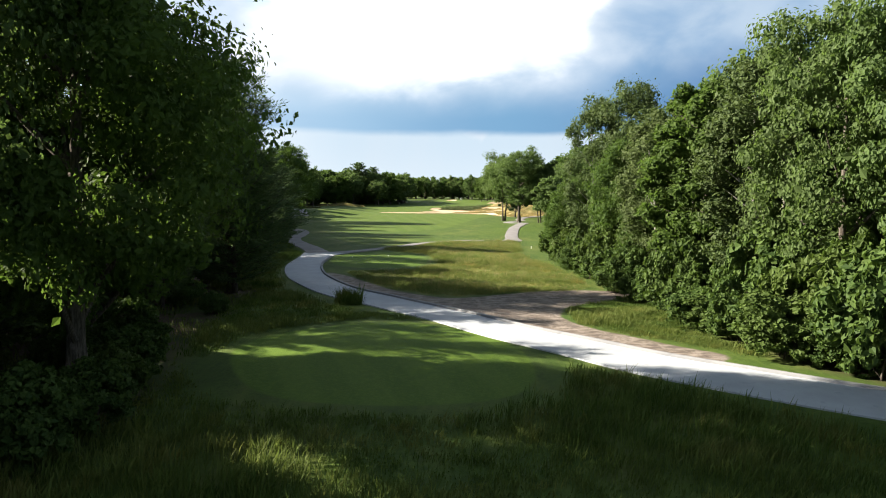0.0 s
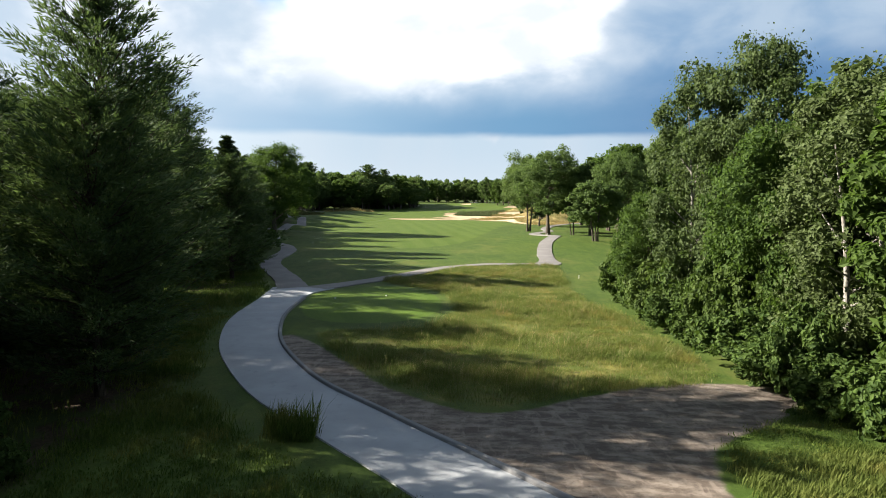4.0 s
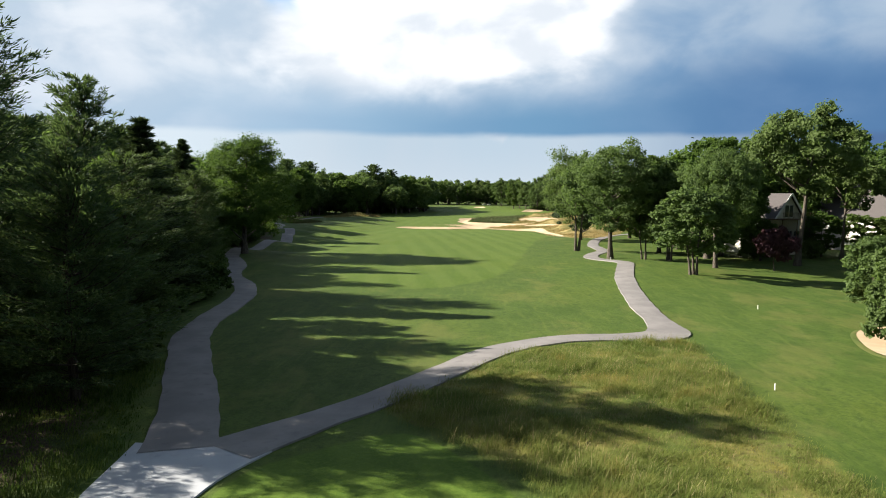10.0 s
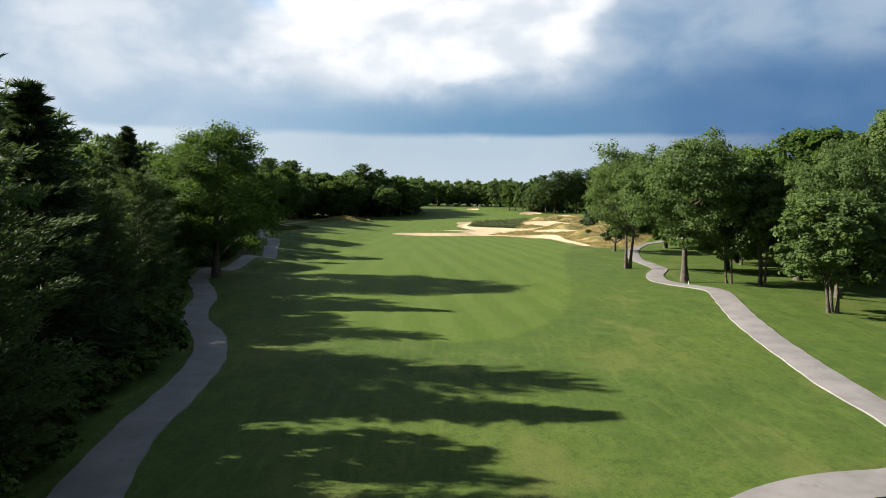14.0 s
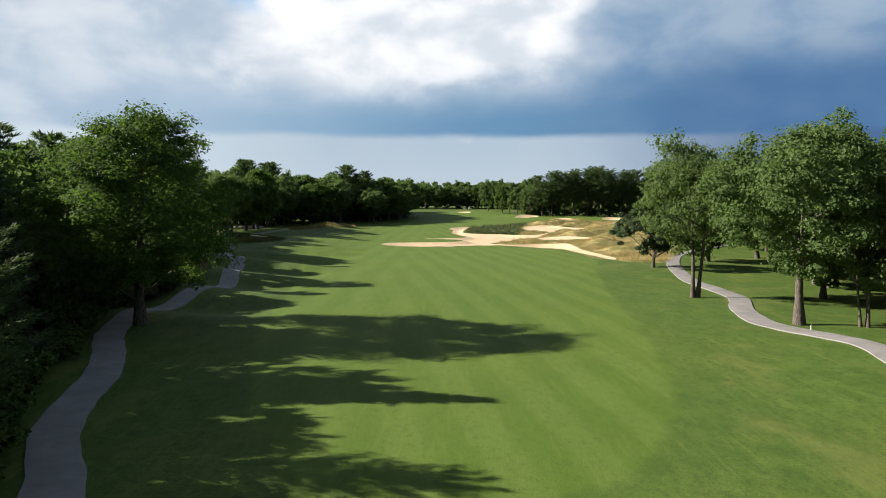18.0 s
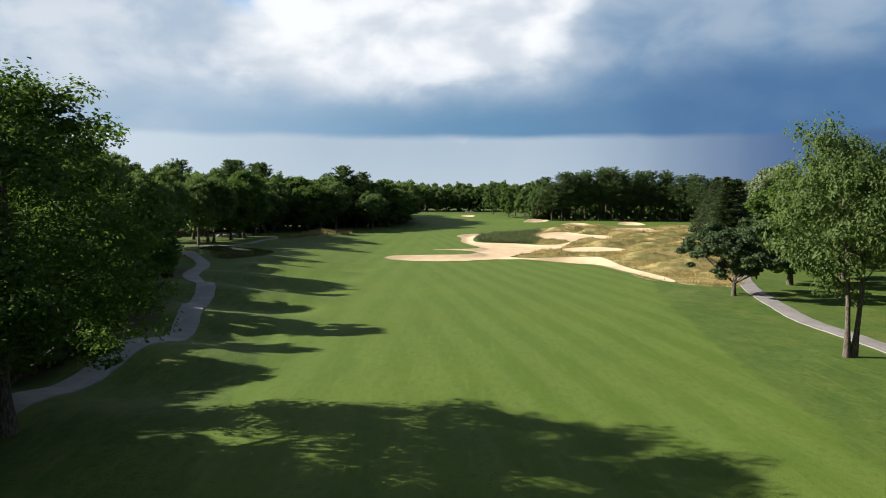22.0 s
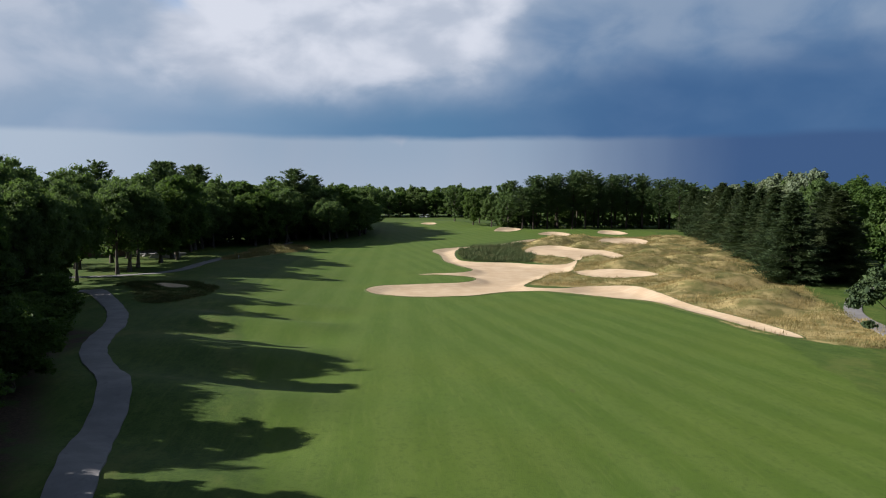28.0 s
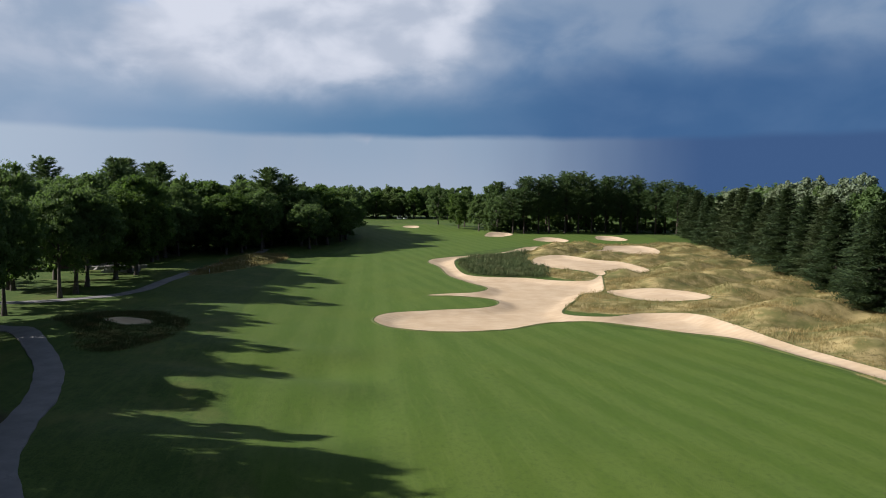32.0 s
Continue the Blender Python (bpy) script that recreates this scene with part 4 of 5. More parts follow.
def models(kind, detail):
    """The models of a kind at a level of detail, with the size they were built at."""
    key = (kind, detail)
    if key in MODELS:
        return MODELS[key]
    few = {"close": (10, 190, 0.17), "near": (10, 96, 0.245), "mid": (8, 62, 0.36), "far": (5, 40, 0.56)}[detail]
    tufts = {"close": (7, 62, 0.29), "near": (7, 62, 0.29), "mid": (6, 30, 0.46), "far": (4, 16, 0.85)}[detail]
    out = []
    for n in range({"close": 1, "near": 1 if kind in ("airy", "twin", "high") else 2, "mid": 2}.get(detail, 3)):
        seed = 17 * n + sum(ord(c) for c in kind + detail)
        bare = detail == "far"
        if kind == "oak":
            a, size = broadleaf(seed, 16, 6.5, 4.0 if not bare else 1.4, *few, 14, 1, 0.021, 0.75), (16, 6.5)
            wood, leaf, name, label = M_BARK, M_OAK, "oak_tree", "tall spreading oak tree with dull green leaves"
        elif kind == "maple":
            a, size = broadleaf(seed, 16, 5.6, 1.6, *few, 14, 1, 0.0185, 0.8, -0.8, 10, 19), (16, 5.6)
            wood, leaf, name, label = M_BARK, M_MAPLE, "maple_tree", "dense rounded maple tree with bright green leaves"
        elif kind == "twin":
            a, size = broadleaf(seed, 16, 6.5, 4.2, *few, 14, 2, 0.021, 0.75), (16, 6.5)
            wood, leaf, name, label = M_BARK, M_OAK, "twin_oak_tree", "oak tree forking into two trunks at the ground"
        elif kind == "slim":
            a, size = broadleaf(seed, 15, 3.4, 1.4, *few, 10, 1, 0.0185, 0.8, -0.8), (15, 3.4)
            wood, leaf, name, label = M_BARK, M_MAPLE, "slender_maple_tree", "slender upright maple tree with dark green leaves"
        elif kind == "high":
            a, size = broadleaf(seed, 18, 6.4, 8.4, *few, 14, 1, 0.019, 0.75), (18, 6.4)
            wood, leaf, name, label = M_BARK, M_OAK, "high_oak_tree", "tall oak tree with a long bare trunk"
        elif kind == "airy":
            a, size = broadleaf(seed, 16, 3.6, 1.4, few[0], int(few[1] * 0.75), few[2] * 0.72, 16, 2, 0.016, 0.9, -0.8, 5, 20, 0.55), (16, 3.6)
            wood, leaf, name, label = M_PALEBARK, M_AIRY, "locust_tree", "slender pale-barked tree with light airy foliage"
        elif kind == "young":
            a, size = broadleaf(seed, 11, 3.6, 1.7, few[0] - 1, int(few[1] * 0.8), few[2] * 0.85, 9, 3, 0.018, 0.85), (11, 3.6)
            wood, leaf, name, label = M_BARK, M_OAK, "young_oak_tree", "young multi-stemmed tree standing on mown lawn"
        elif kind == "low":
            a, size = broadleaf(seed, 8.6, 6.0, 1.9, few[0], int(few[1] * 2.0), few[2] * 0.72, 14, 1, 0.026, 0.7), (8.6, 6.0)
            wood, leaf, name, label = M_BARK, M_SPRUCE, "low_oak_tree", "low wide dark-leaved tree with a short trunk"
        elif kind == "silver":
            a, size = broadleaf(seed, 18, 5.0, 1.5, *few, 10, 1, 0.016, 0.9, -0.85), (18, 5.0)
            wood, leaf, name, label = M_BARK, M_SILVER, "poplar_tree", "tall poplar with silvery grey-green leaves"
        elif kind == "plum":
            a, size = broadleaf(seed, 5.5, 2.7, 1.3, few[0], int(few[1] * 0.5), few[2] * 0.75, 8), (5.5, 2.7)
            wood, leaf, name, label = M_BARK, M_PURPLE, "plum_tree", "small ornamental tree with dark purple leaves"
        elif kind == "shrub":
            a, size = broadleaf(seed, 3.2, 1.9, 0.1, max(2, few[0] - 4), int(few[1] * 0.30), few[2] * 0.84, 6, 3, 0.016, 0.9, -0.7), (3.2, 1.9)
            wood, leaf, name, label = M_BARK, M_SHRUB, "shrub", "dense leafy green shrub at the wood edge"
        elif kind == "pine":
            a, size = conifer(seed, 16, 4.2, 1.3, 0.62, 6, *tufts, 0.05, 0.52, 0.15, bare, 0.32), (16, 4.2)
            wood, leaf, name, label = M_PINEBARK, M_PINE, "white_pine", "tall soft-needled white pine with dark trunk"
        elif kind == "tall_pine":
            a, size = conifer(seed, 23, 4.6, 7.5, 0.95, 6, tufts[0] + 1, tufts[1] + 4, tufts[2] * 1.2, 0.02, 0.5, 0.3, bare, 0.25), (23, 4.4)
            wood, leaf, name, label = M_PINEBARK, M_PINE, "tall_pine", "old bare-trunked pine with layered dark plumes"
        else:
            a, size = conifer(seed, 15, 3.4, 0.5, 0.46, 7, tufts[0] + 1, tufts[1] + 10, tufts[2] * 0.95, 0.30, 0.85, 0.5, bare, 0.12), (15, 3.4)
            wood, leaf, name, label = M_PINEBARK, M_SPRUCE, "spruce_tree", "dark conical spruce with drooping branches"
        group = "trees lining the golf hole" if kind not in ("shrub", "plum") else ""
        out.append((tree_model(name, a, wood, leaf, label, "shrub" if kind == "shrub" else "tree", group,
                               detail in ("near", "close") and kind != "shrub"), size))
    MODELS[key] = out
    return out


USED = set()
plant_rng = np.random.default_rng(5)


def plant(kind, x, y, high, radius, detail):
    """Sets one tree with its foot on the ground; the first use of a model places the model itself."""
    if kind in ("maple", "oak") and high / radius > 3.9:
        kind = "slim"
    some = models(kind, detail)
    model, (h0, r0) = some[int(plant_rng.integers(len(some)))]
    z = float(height(np.array([x]), np.array([y]))[0])
    wide = radius / r0
    m = Matrix.LocRotScale((x, y, z - 0.05), Euler((0, 0, plant_rng.uniform(0, 6.28))), (wide, wide * plant_rng.uniform(0.93, 1.07), high / h0))
    if model in USED:
        copy_thing(model, m).matrix_basis = m
    else:
        model.matrix_basis = m
        USED.add(model)


CLOSE_LEFT = [("maple", -11.0, 20.4, 19.5, 5.4), ("oak", -13.2, 13.6, 19, 5.2), ("maple", -13.2, 25, 16.5, 4.3)]
# the pines at y 25.5 and 31.5 are added for shade on tee and road
NEAR_LEFT = [("pine", -18, 31.5, 12.4, 2.8), ("pine", -17.5, 25.5, 14.5, 3.0), ("pine", -22, 35.5, 11.5, 3.0), ("pine", -16.1, 38.4, 11, 2.5),
             ("pine", -15.0, 47.4, 15.2, 4.1), ("pine", -14.1, 45.0, 11.0, 3.6), ("pine", -18.4, 42.6, 14.2, 3.0), ("pine", -23.5, 48, 14, 4), ("pine", -20.4, 53.5, 12.0, 3.6),
             ("pine", -21.5, 59.8, 11.8, 3.8), ("pine", -24, 68, 12.5, 4.0), ("pine", -20.4, 78.6, 10.2, 3.9), ("pine", -26.5, 75, 13, 4)]
MID_LEFT = [("pine", -29, 62, 13, 4.2), ("pine", -27.4, 81, 17.2, 4.8), ("maple", -26, 86.5, 10.5, 3.4), ("pine", -24.6, 91.4, 10.6, 3.9), ("pine", -31, 85, 16, 4.3), ("spruce", -29, 102.6, 14.1, 3.5), ("maple", -28.6, 96.6, 11.4, 3.0),
            ("pine", -34, 92, 12.5, 4), ("pine", -30.8, 117.4, 10.2, 3), ("pine", -37, 108.7, 17.4, 4.6), ("spruce", -36.2, 127.4, 14.2, 2.8), ("pine", -29.4, 110, 9, 2.8),
            ("pine", -35.8, 121, 9.5, 3), ("pine", -43, 137, 12, 3.6), ("maple", -43, 155, 9.2, 2.6), ("maple", -43, 162.5, 9.4, 2.5), ("maple", -41, 158.5, 4.6, 3), ("maple", -42, 165.5, 5, 3),
            ("maple", -44.4, 169.6, 13.0, 3.0), ("maple", -47.4, 180, 10.0, 2.7), ("maple", -43.6, 175, 5.2, 2.8), ("maple", -45, 184.6, 5.4, 2.6), ("oak", -53.5, 191.4, 14.6, 2.6), ("oak", -57.5, 204, 14.6, 2.7), ("maple", -46.4, 190, 5.5, 2.6), ("maple", -51, 203, 5.5, 2.6), ("maple", -47.5, 184, 5, 2.6),
            ("maple", -60.5, 219.5, 14.6, 2.8), ("oak", -63, 230, 13, 2.8), ("oak", -66.5, 239, 15.4, 4.6), ("pine", -50, 160, 7.8, 3.2), ("maple", -47, 147, 6, 3.2), ("oak", -54, 173, 9, 4), ("oak", -57, 196, 7.5, 3.6),
            ("oak", -60, 211, 7, 3.4), ("maple", -45.5, 174, 5, 2.6), ("maple", -50.5, 195, 4.6, 2.6)]
# several of these are added for the shade they cast on path, mound and road
MID_LEFT += [("oak", -62, 227, 13.6, 4.5), ("oak", -59.5, 217.5, 13.4, 4.2), ("oak", -65, 243, 13.8, 4.6), ("oak", -64, 256, 14, 4.6), ("maple", -74, 222, 17.5, 5.2), ("oak", -73, 236, 17.5, 5.4),
             ("oak", -77, 250, 18, 5.6), ("oak", -73, 264, 17.5, 5.2), ("oak", -57.5, 198, 16.5, 4.6), ("maple", -55.5, 187, 11.5, 4), ("oak", -61.5, 211, 12.5, 4.2), ("oak", -65, 223, 13.5, 4.4), ("maple", -67, 234, 13.5, 4.4), ("maple", -53, 178, 11, 3.6),
             ("maple", -55, 168, 10.5, 3.6), ("pine", -29, 55, 14, 3.8), ("pine", -35.5, 58, 14, 4.0), ("pine", -38, 65, 14.5, 4.2), ("pine", -29.5, 49.5, 13.5, 3.6), ("pine", -26.5, 63.5, 12, 3.6),
             ("pine", -41, 63, 12.5, 4.2), ("pine", -24.3, 62.6, 9, 3.0), ("pine", -30, 67.5, 9.5, 3.0)]
# trees added out of view to shade the near wood and tee
for k in range(14):
    MID_LEFT.append((("oak", "maple", "pine")[k % 3], -19.5 - (k % 4) * 4.6, -9 + k * 2.7, 12.2 + (k % 3), 4.2))
for row in CLOSE_LEFT:
    plant(*row, "close")
for row in NEAR_LEFT:
    plant(*row, "near")
plant("maple", -34.1, 142.2, 16.2, 7.2, "close")
for row in MID_LEFT:
    plant(*row, "near" if row[0] == "pine" and row[1] > -34 and row[2] < 125 else "mid")
NEAR_RIGHT = [("airy", 12.8, 60.2, 16, 2.9), ("airy", 15.0, 57.8, 17, 3.0), ("maple", 13.8, 52, 11.5, 3.2), ("airy", 14.6, 47, 13.4, 3.4), ("maple", 15.2, 41.5, 14.6, 3.6), ("airy", 17, 36.4, 15.4, 3.8),
              ("oak", 17.6, 31, 15.5, 4.2), ("oak", 19.5, 26, 16.5, 4.6), ("airy", 16.2, 67, 13, 3.0), ("maple", 16.2, 73, 7.4, 2.2), ("maple", 11.4, 65, 8.4, 2.4)]
for row in NEAR_RIGHT:
    plant(*row, "near")
MID_RIGHT = [("high", 37.6, 140.0, 20.0, 6.8), ("oak", 24.4, 132, 14.2, 4.8), ("young", 20.6, 84, 9.0, 2.6), ("young", 19.0, 87.4, 7.2, 2.1), ("oak", 23, 20, 17.5, 5), ("maple", 21, 35, 16.5, 5), ("oak", 20.5, 46, 16.5, 5), ("airy", 19.5, 53, 15.5, 4), ("maple", 22, 62, 15.5, 5), ("oak", 26, 28, 17, 5), ("oak", 27, 41, 17, 5),
             ("maple", 27, 53, 16, 5), ("airy", 20, 70, 13, 4), ("oak", 28, 66, 15, 5), ("maple", 24, 77, 12, 4), ("airy", 20.5, 80, 9, 2.6), ("oak", 31, 15, 18, 5), ("oak", 35, 34, 18, 6),
             ("oak", 36, 50, 17, 6), ("oak", 36, 66, 17, 6), ("oak", 14.4, 142.2, 15.4, 6.6), ("young", 18.4, 141, 12, 3.2), ("young", 18.9, 123, 9.4, 3.9), ("young", 21.4, 140.6, 12.8, 4),
             ("twin", 12.5, 157.6, 15.4, 5.4), ("low", 18, 188, 8.6, 6.2), ("maple", 29, 148, 17.5, 7), ("plum", 31.4, 132.6, 5.2, 2.3), ("maple", 57, 178, 19, 8), ("maple", 35.6, 146.6, 6, 2.8), ("high", 48.6, 150.5, 15.0, 4.4), ("maple", 33, 154, 14, 6), ("maple", 74, 176, 13, 4.5), ("maple", 47.6, 154.5, 7.0, 3.0), ("maple", 55, 157, 6.8, 4.2), ("maple", 54, 180, 21, 10),
             ("maple", 30, 199, 14, 6), ("low", 30, 166, 7, 4.5), ("maple", 30.5, 169, 17, 7), ("maple", 25, 158, 12.5, 5), ("oak", 58, 140, 18, 7), ("oak", 61, 146, 19, 7),
             ("maple", 42, 188, 17, 8), ("maple", 34, 176, 15.5, 7), ("maple", 41, 206, 15, 6), ("oak", 50, 200, 18, 7), ("maple", 50, 222, 16, 6), ("young", 24, 99.5, 6.5, 2.4), ("oak", 40, 110, 16, 6),
             ("oak", 52, 120, 17, 7), ("maple", 34, 95, 12, 5)]
for row in MID_RIGHT:
    plant(*row, "near" if row[0] in ("oak", "twin", "high") and row[1] < 31 and 128 < row[2] < 160 else "far" if row[1] > 47 or (row[1] > 21.5 and row[2] < 84) else "mid")
# spruce belt along the dry grass, with silvery poplars behind
for k, (x, y, high, wide) in enumerate([(38.6, 238.5, 13.8, 4.6), (43, 246, 12.5, 4), (46, 255, 13.6, 4.4), (51, 263.5, 15, 4.8), (54, 273, 14.6, 4.4), (57.5, 284, 16, 5), (61, 294, 14.4, 4.6),
                                        (64, 304, 15.6, 5), (68, 315, 16.8, 5), (73, 328, 15.6, 5), (78, 342, 15, 5), (84, 358, 15.5, 5), (90, 376, 16.5, 5), (47, 240, 14, 5), (55, 254, 15, 5)]):
    plant("spruce", x, y, high, wide, "mid")
for k in range(15):
    plant("silver" if k % 3 else "oak", 62 + k * 4.2 + plant_rng.normal(0, 1), 268 + k * 9.0, 17.5 + plant_rng.uniform(-1.5, 3), 5.6, "far")
for k in range(15):
    plant("oak" if k % 2 else "maple", 58 + k * 4.6 + plant_rng.normal(0, 2), 230 + k * 11.0, 16.5 + plant_rng.uniform(-1.5, 2), 6.5, "far")
# tall pines behind the green
for x, y, high in [(36, 411, 17.5), (41, 413, 20), (47, 415, 20.5), (52, 417, 21.5), (58, 416, 22), (63, 415, 22.5), (69, 417, 21.5), (75, 418, 22), (81, 417, 21.5), (87, 415, 20.5), (92, 410, 20),
                   (97, 403, 19), (45, 424, 21.5), (54, 427, 22.5), (62, 426, 23), (71, 428, 22.5), (80, 428, 22.5), (90, 424, 21.5), (99, 416, 20), (104, 407, 19), (66, 437, 23), (84, 438, 22)]:
    plant("tall_pine", x, y, high + plant_rng.uniform(-1.6, 1.2), 5.4 + plant_rng.uniform(-0.8, 0.8), "mid")
for k in range(15):
    plant(("oak", "tall_pine")[k % 2], 34 + k * 5.2, 448 + plant_rng.normal(0, 2) - 0.16 * (k - 6) ** 2, 17 + plant_rng.uniform(-1, 2.5), 5.6, "far")
for x, y, kind in [(31, 415, "oak"), (26, 424, "oak"), (35, 424, "silver"), (20, 436, "maple"), (101, 394, "spruce"), (96, 390, "spruce"), (14, 452, "oak"), (24, 444, "oak")]:
    plant(kind, x, y, 14.5 + plant_rng.uniform(-1, 2), 5, "far")
for x, y, high in [(-94, 392, 23.5), (-79, 370, 22), (-97, 402, 24), (-88, 397, 22.5), (-104, 356, 22.5), (-84, 352, 20)]:
    plant("tall_pine", x, y, high, 5.4, "far")
for x, y, high in [(113, 392, 18.4), (117, 364, 18.4), (83, 341, 17.6), (106, 380, 18), (108, 352, 18), (98, 345, 17.5), (92, 330, 17.5)]:
    plant("silver", x, y, high, 6.4, "far")
for x, y, high in [(-83, 328, 20), (-97, 321, 18.5), (-90, 338, 19.5), (-78, 342, 18.5)]:
    plant("oak", x, y, high, 6.6, "far")
# broadleaf wood beyond the lawn, row by row
WOOD_EDGE = spline([(-64, 262), (-63, 281), (-70, 306), (-67, 324), (-56, 332), (-44, 342), (-35, 358), (-28.5, 376), (-27, 396), (-31, 420), (-38, 448), (-46, 480)], False, 8.5)
for row in range(4):
    for n, (x, y) in enumerate(WOOD_EDGE):
        if y < 322 and (row > 1 or (row == 1 and n % 2)):
            continue
        kind = ("oak", "maple", "oak", "oak", "tall_pine" if n % 4 == 0 else "maple")[(n * 3 + row) % 5]
        if row == 0 and kind == "tall_pine":
            kind = "oak"
        plant(kind, x - row * 9 + plant_rng.normal(0, 1.6), y + row * 3 + plant_rng.normal(0, 2), 15.0 + row * 0.6 + plant_rng.uniform(-2.4, 2.6) + (3.0 if kind == "tall_pine" else 0),
              6.2 + plant_rng.uniform(-0.8, 1.4) - (1.5 if kind == "tall_pine" else 0), "mid" if row == 0 and y < 350 else "far")
# line of trees that closes the hole
for row in range(3):
    for n in range(17):
        x = -75 + n * 7.6 + plant_rng.normal(0, 1.5)
        plant("oak" if (n + row) % 3 else "maple", x, 556 + row * 12 - abs(n - 9) * 1.2 + plant_rng.normal(0, 3), 15.5 + row * 2 + plant_rng.uniform(-1.5, 2), 6.0, "far")
# wood behind the pines on the side of the cart path
for k in range(30):
    y = -6 + k * 7.6
    # added rows, spaced and sized by how far their shade reaches
    x0 = np.interp(y, [-10, 48, 56, 78, 84, 140, 155, 220], [-27, -31, -50, -50, -42, -46, -60, -66])
    high = np.interp(y, [50, 60, 140, 152, 240], [12.5, 15.5, 14.5, 13.4, 13.4])
    if y < 56 and k % 3:
        continue
    plant(("pine", "oak", "maple")[k % 3], x0 + plant_rng.normal(0, 1.0), y, high + plant_rng.uniform(-1, 1), 5.0, "far")
    if y < 50 and k % 2:
        continue
    plant(("oak", "pine")[k % 2], x0 - 10 + plant_rng.normal(0, 1.2), y + 3.5, high + (2.0 if y < 150 else 4.2) + plant_rng.uniform(-1, 1), 5.6, "far")
    if 60 < y < 150:
        plant("shrub", x0 + 5 + plant_rng.normal(0, 1.0), y + 2, plant_rng.uniform(3, 5), plant_rng.uniform(2.4, 3.4), "far")
    if y > 130:
        plant("shrub", x0 + 6 + plant_rng.normal(0, 1.0), y + 2, plant_rng.uniform(3, 5), plant_rng.uniform(2.4, 3.4), "far")
# understorey added to shade the cart path and the litter beside it
PATH_LINE = [(66, -16.5), (74, -16.5), (80.5, -16.6), (86, -19), (96, -21.8), (106, -22.3), (115, -25.6), (124, -29.4), (134, -32.6), (146, -36), (163, -34.6), (177, -37.6), (189, -41.5), (208, -47.4), (217, -50.5), (240, -66)]
for k in range(30):
    y = 82 + k * 5.0
    high = plant_rng.uniform(5.6, 7.6)
    edge = np.interp(y - 0.23 * high, [p[0] for p in PATH_LINE], [p[1] for p in PATH_LINE])
    # set back by its shadow length, 1.88 times its height
    plant(("shrub", "maple", "pine")[k % 3], edge - 2.2 - 1.88 * high + plant_rng.uniform(-1.0, 0.6), y, high, plant_rng.uniform(2.4, 3.2), "mid")
for k in range(26):
    y = 84 + k * 3.0
    high = plant_rng.uniform(1.4, 3.0)
    edge = np.interp(y, [p[0] for p in PATH_LINE], [p[1] for p in PATH_LINE])
    plant("shrub", edge - plant_rng.uniform(2.9, 4.0), y, high, plant_rng.uniform(1.5, 2.1), "mid")
for k in range(30):
    y = 80 + k * 4.6
    high = plant_rng.uniform(3.2, 4.6)
    edge = np.interp(y, [p[0] for p in PATH_LINE], [p[1] for p in PATH_LINE])
    # lower shrubs, added at their own shadow length for the same shade
    plant("shrub", edge - 1.2 - 1.88 * high + plant_rng.uniform(-0.8, 0.6), y, high, plant_rng.uniform(1.9, 2.6), "mid")
# thicket added inside the near wood to shade the litter, then low edge shrubs
for k in range(26):
    y = 4 + k * 2.1
    high = plant_rng.uniform(4.0, 6.2) * (0.6 if 24 < y < 38 else 1.0)
    plant("shrub", np.interp(y, [0, 20, 40, 60], [-15.5, -16, -19, -23]) - plant_rng.uniform(0, 5), y, high, plant_rng.uniform(2.2, 3.0), "mid")
for k in range(16):
    y = 11 + k * 1.3
    plant("shrub", np.interp(y, [10, 20, 32], [-10.2, -11.0, -13.0]) - plant_rng.uniform(0.2, 2.6), y, plant_rng.uniform(0.7, 1.9), plant_rng.uniform(0.7, 1.3), "near")
# undergrowth inside the woods
for row in (1.3, 2.4):
    for n, (x, y) in enumerate(WOOD_EDGE):
        if y > 300:
            plant("shrub", x - row * 9 + plant_rng.normal(0, 1.5), y + row * 3, plant_rng.uniform(5, 7.5), plant_rng.uniform(4.0, 5.4), "far")
for n in range(22):
    plant("shrub", 30 + n * 3.6, 428 - 0.012 * (n - 9) ** 2 * 9 + plant_rng.normal(0, 2), plant_rng.uniform(3, 6), 3.6, "far")
for n in range(20):
    plant("shrub", -78 + n * 6.6, 572 + plant_rng.normal(0, 2), plant_rng.uniform(6, 8), 5.2, "far")
for n in range(12):
    plant("shrub", 40 + n * 6.2, 489 - 0.10 * (n - 4) ** 2 * 4 + plant_rng.normal(0, 2), plant_rng.uniform(6, 9), 5.0, "far")
# wood behind the houses and the near wood
for k in range(20):
    y = -2 + k * 11.5
    x0 = np.interp(y, [0, 80, 130, 230], [44, 52, 66, 66])
    plant("oak" if k % 3 else "maple", x0 + plant_rng.normal(0, 2), y, 17.5 + plant_rng.uniform(-1.5, 2.5), 6.6, "far")
# garden shrubs before the house
for x, y in [(36.0, 150.4), (38.6, 152.6), (45.2, 152.0)]:
    plant("shrub", x, y, plant_rng.uniform(2.4, 3.2), plant_rng.uniform(1.7, 2.1), "mid")
# shrubs along the wood edge
for k in range(30):
    y = 25.2 + k * 1.75
    x0 = np.interp(y, [24, 28, 35, 45, 50, 56, 63, 70, 76], [16.4, 14.4, 13.2, 12.5, 11.9, 11.8, 11.3, 11.5, 13.6])
    plant("shrub", x0 + plant_rng.uniform(-0.3, 1.1), y, plant_rng.uniform(2.0, 4.6), plant_rng.uniform(1.5, 2.2), "near")
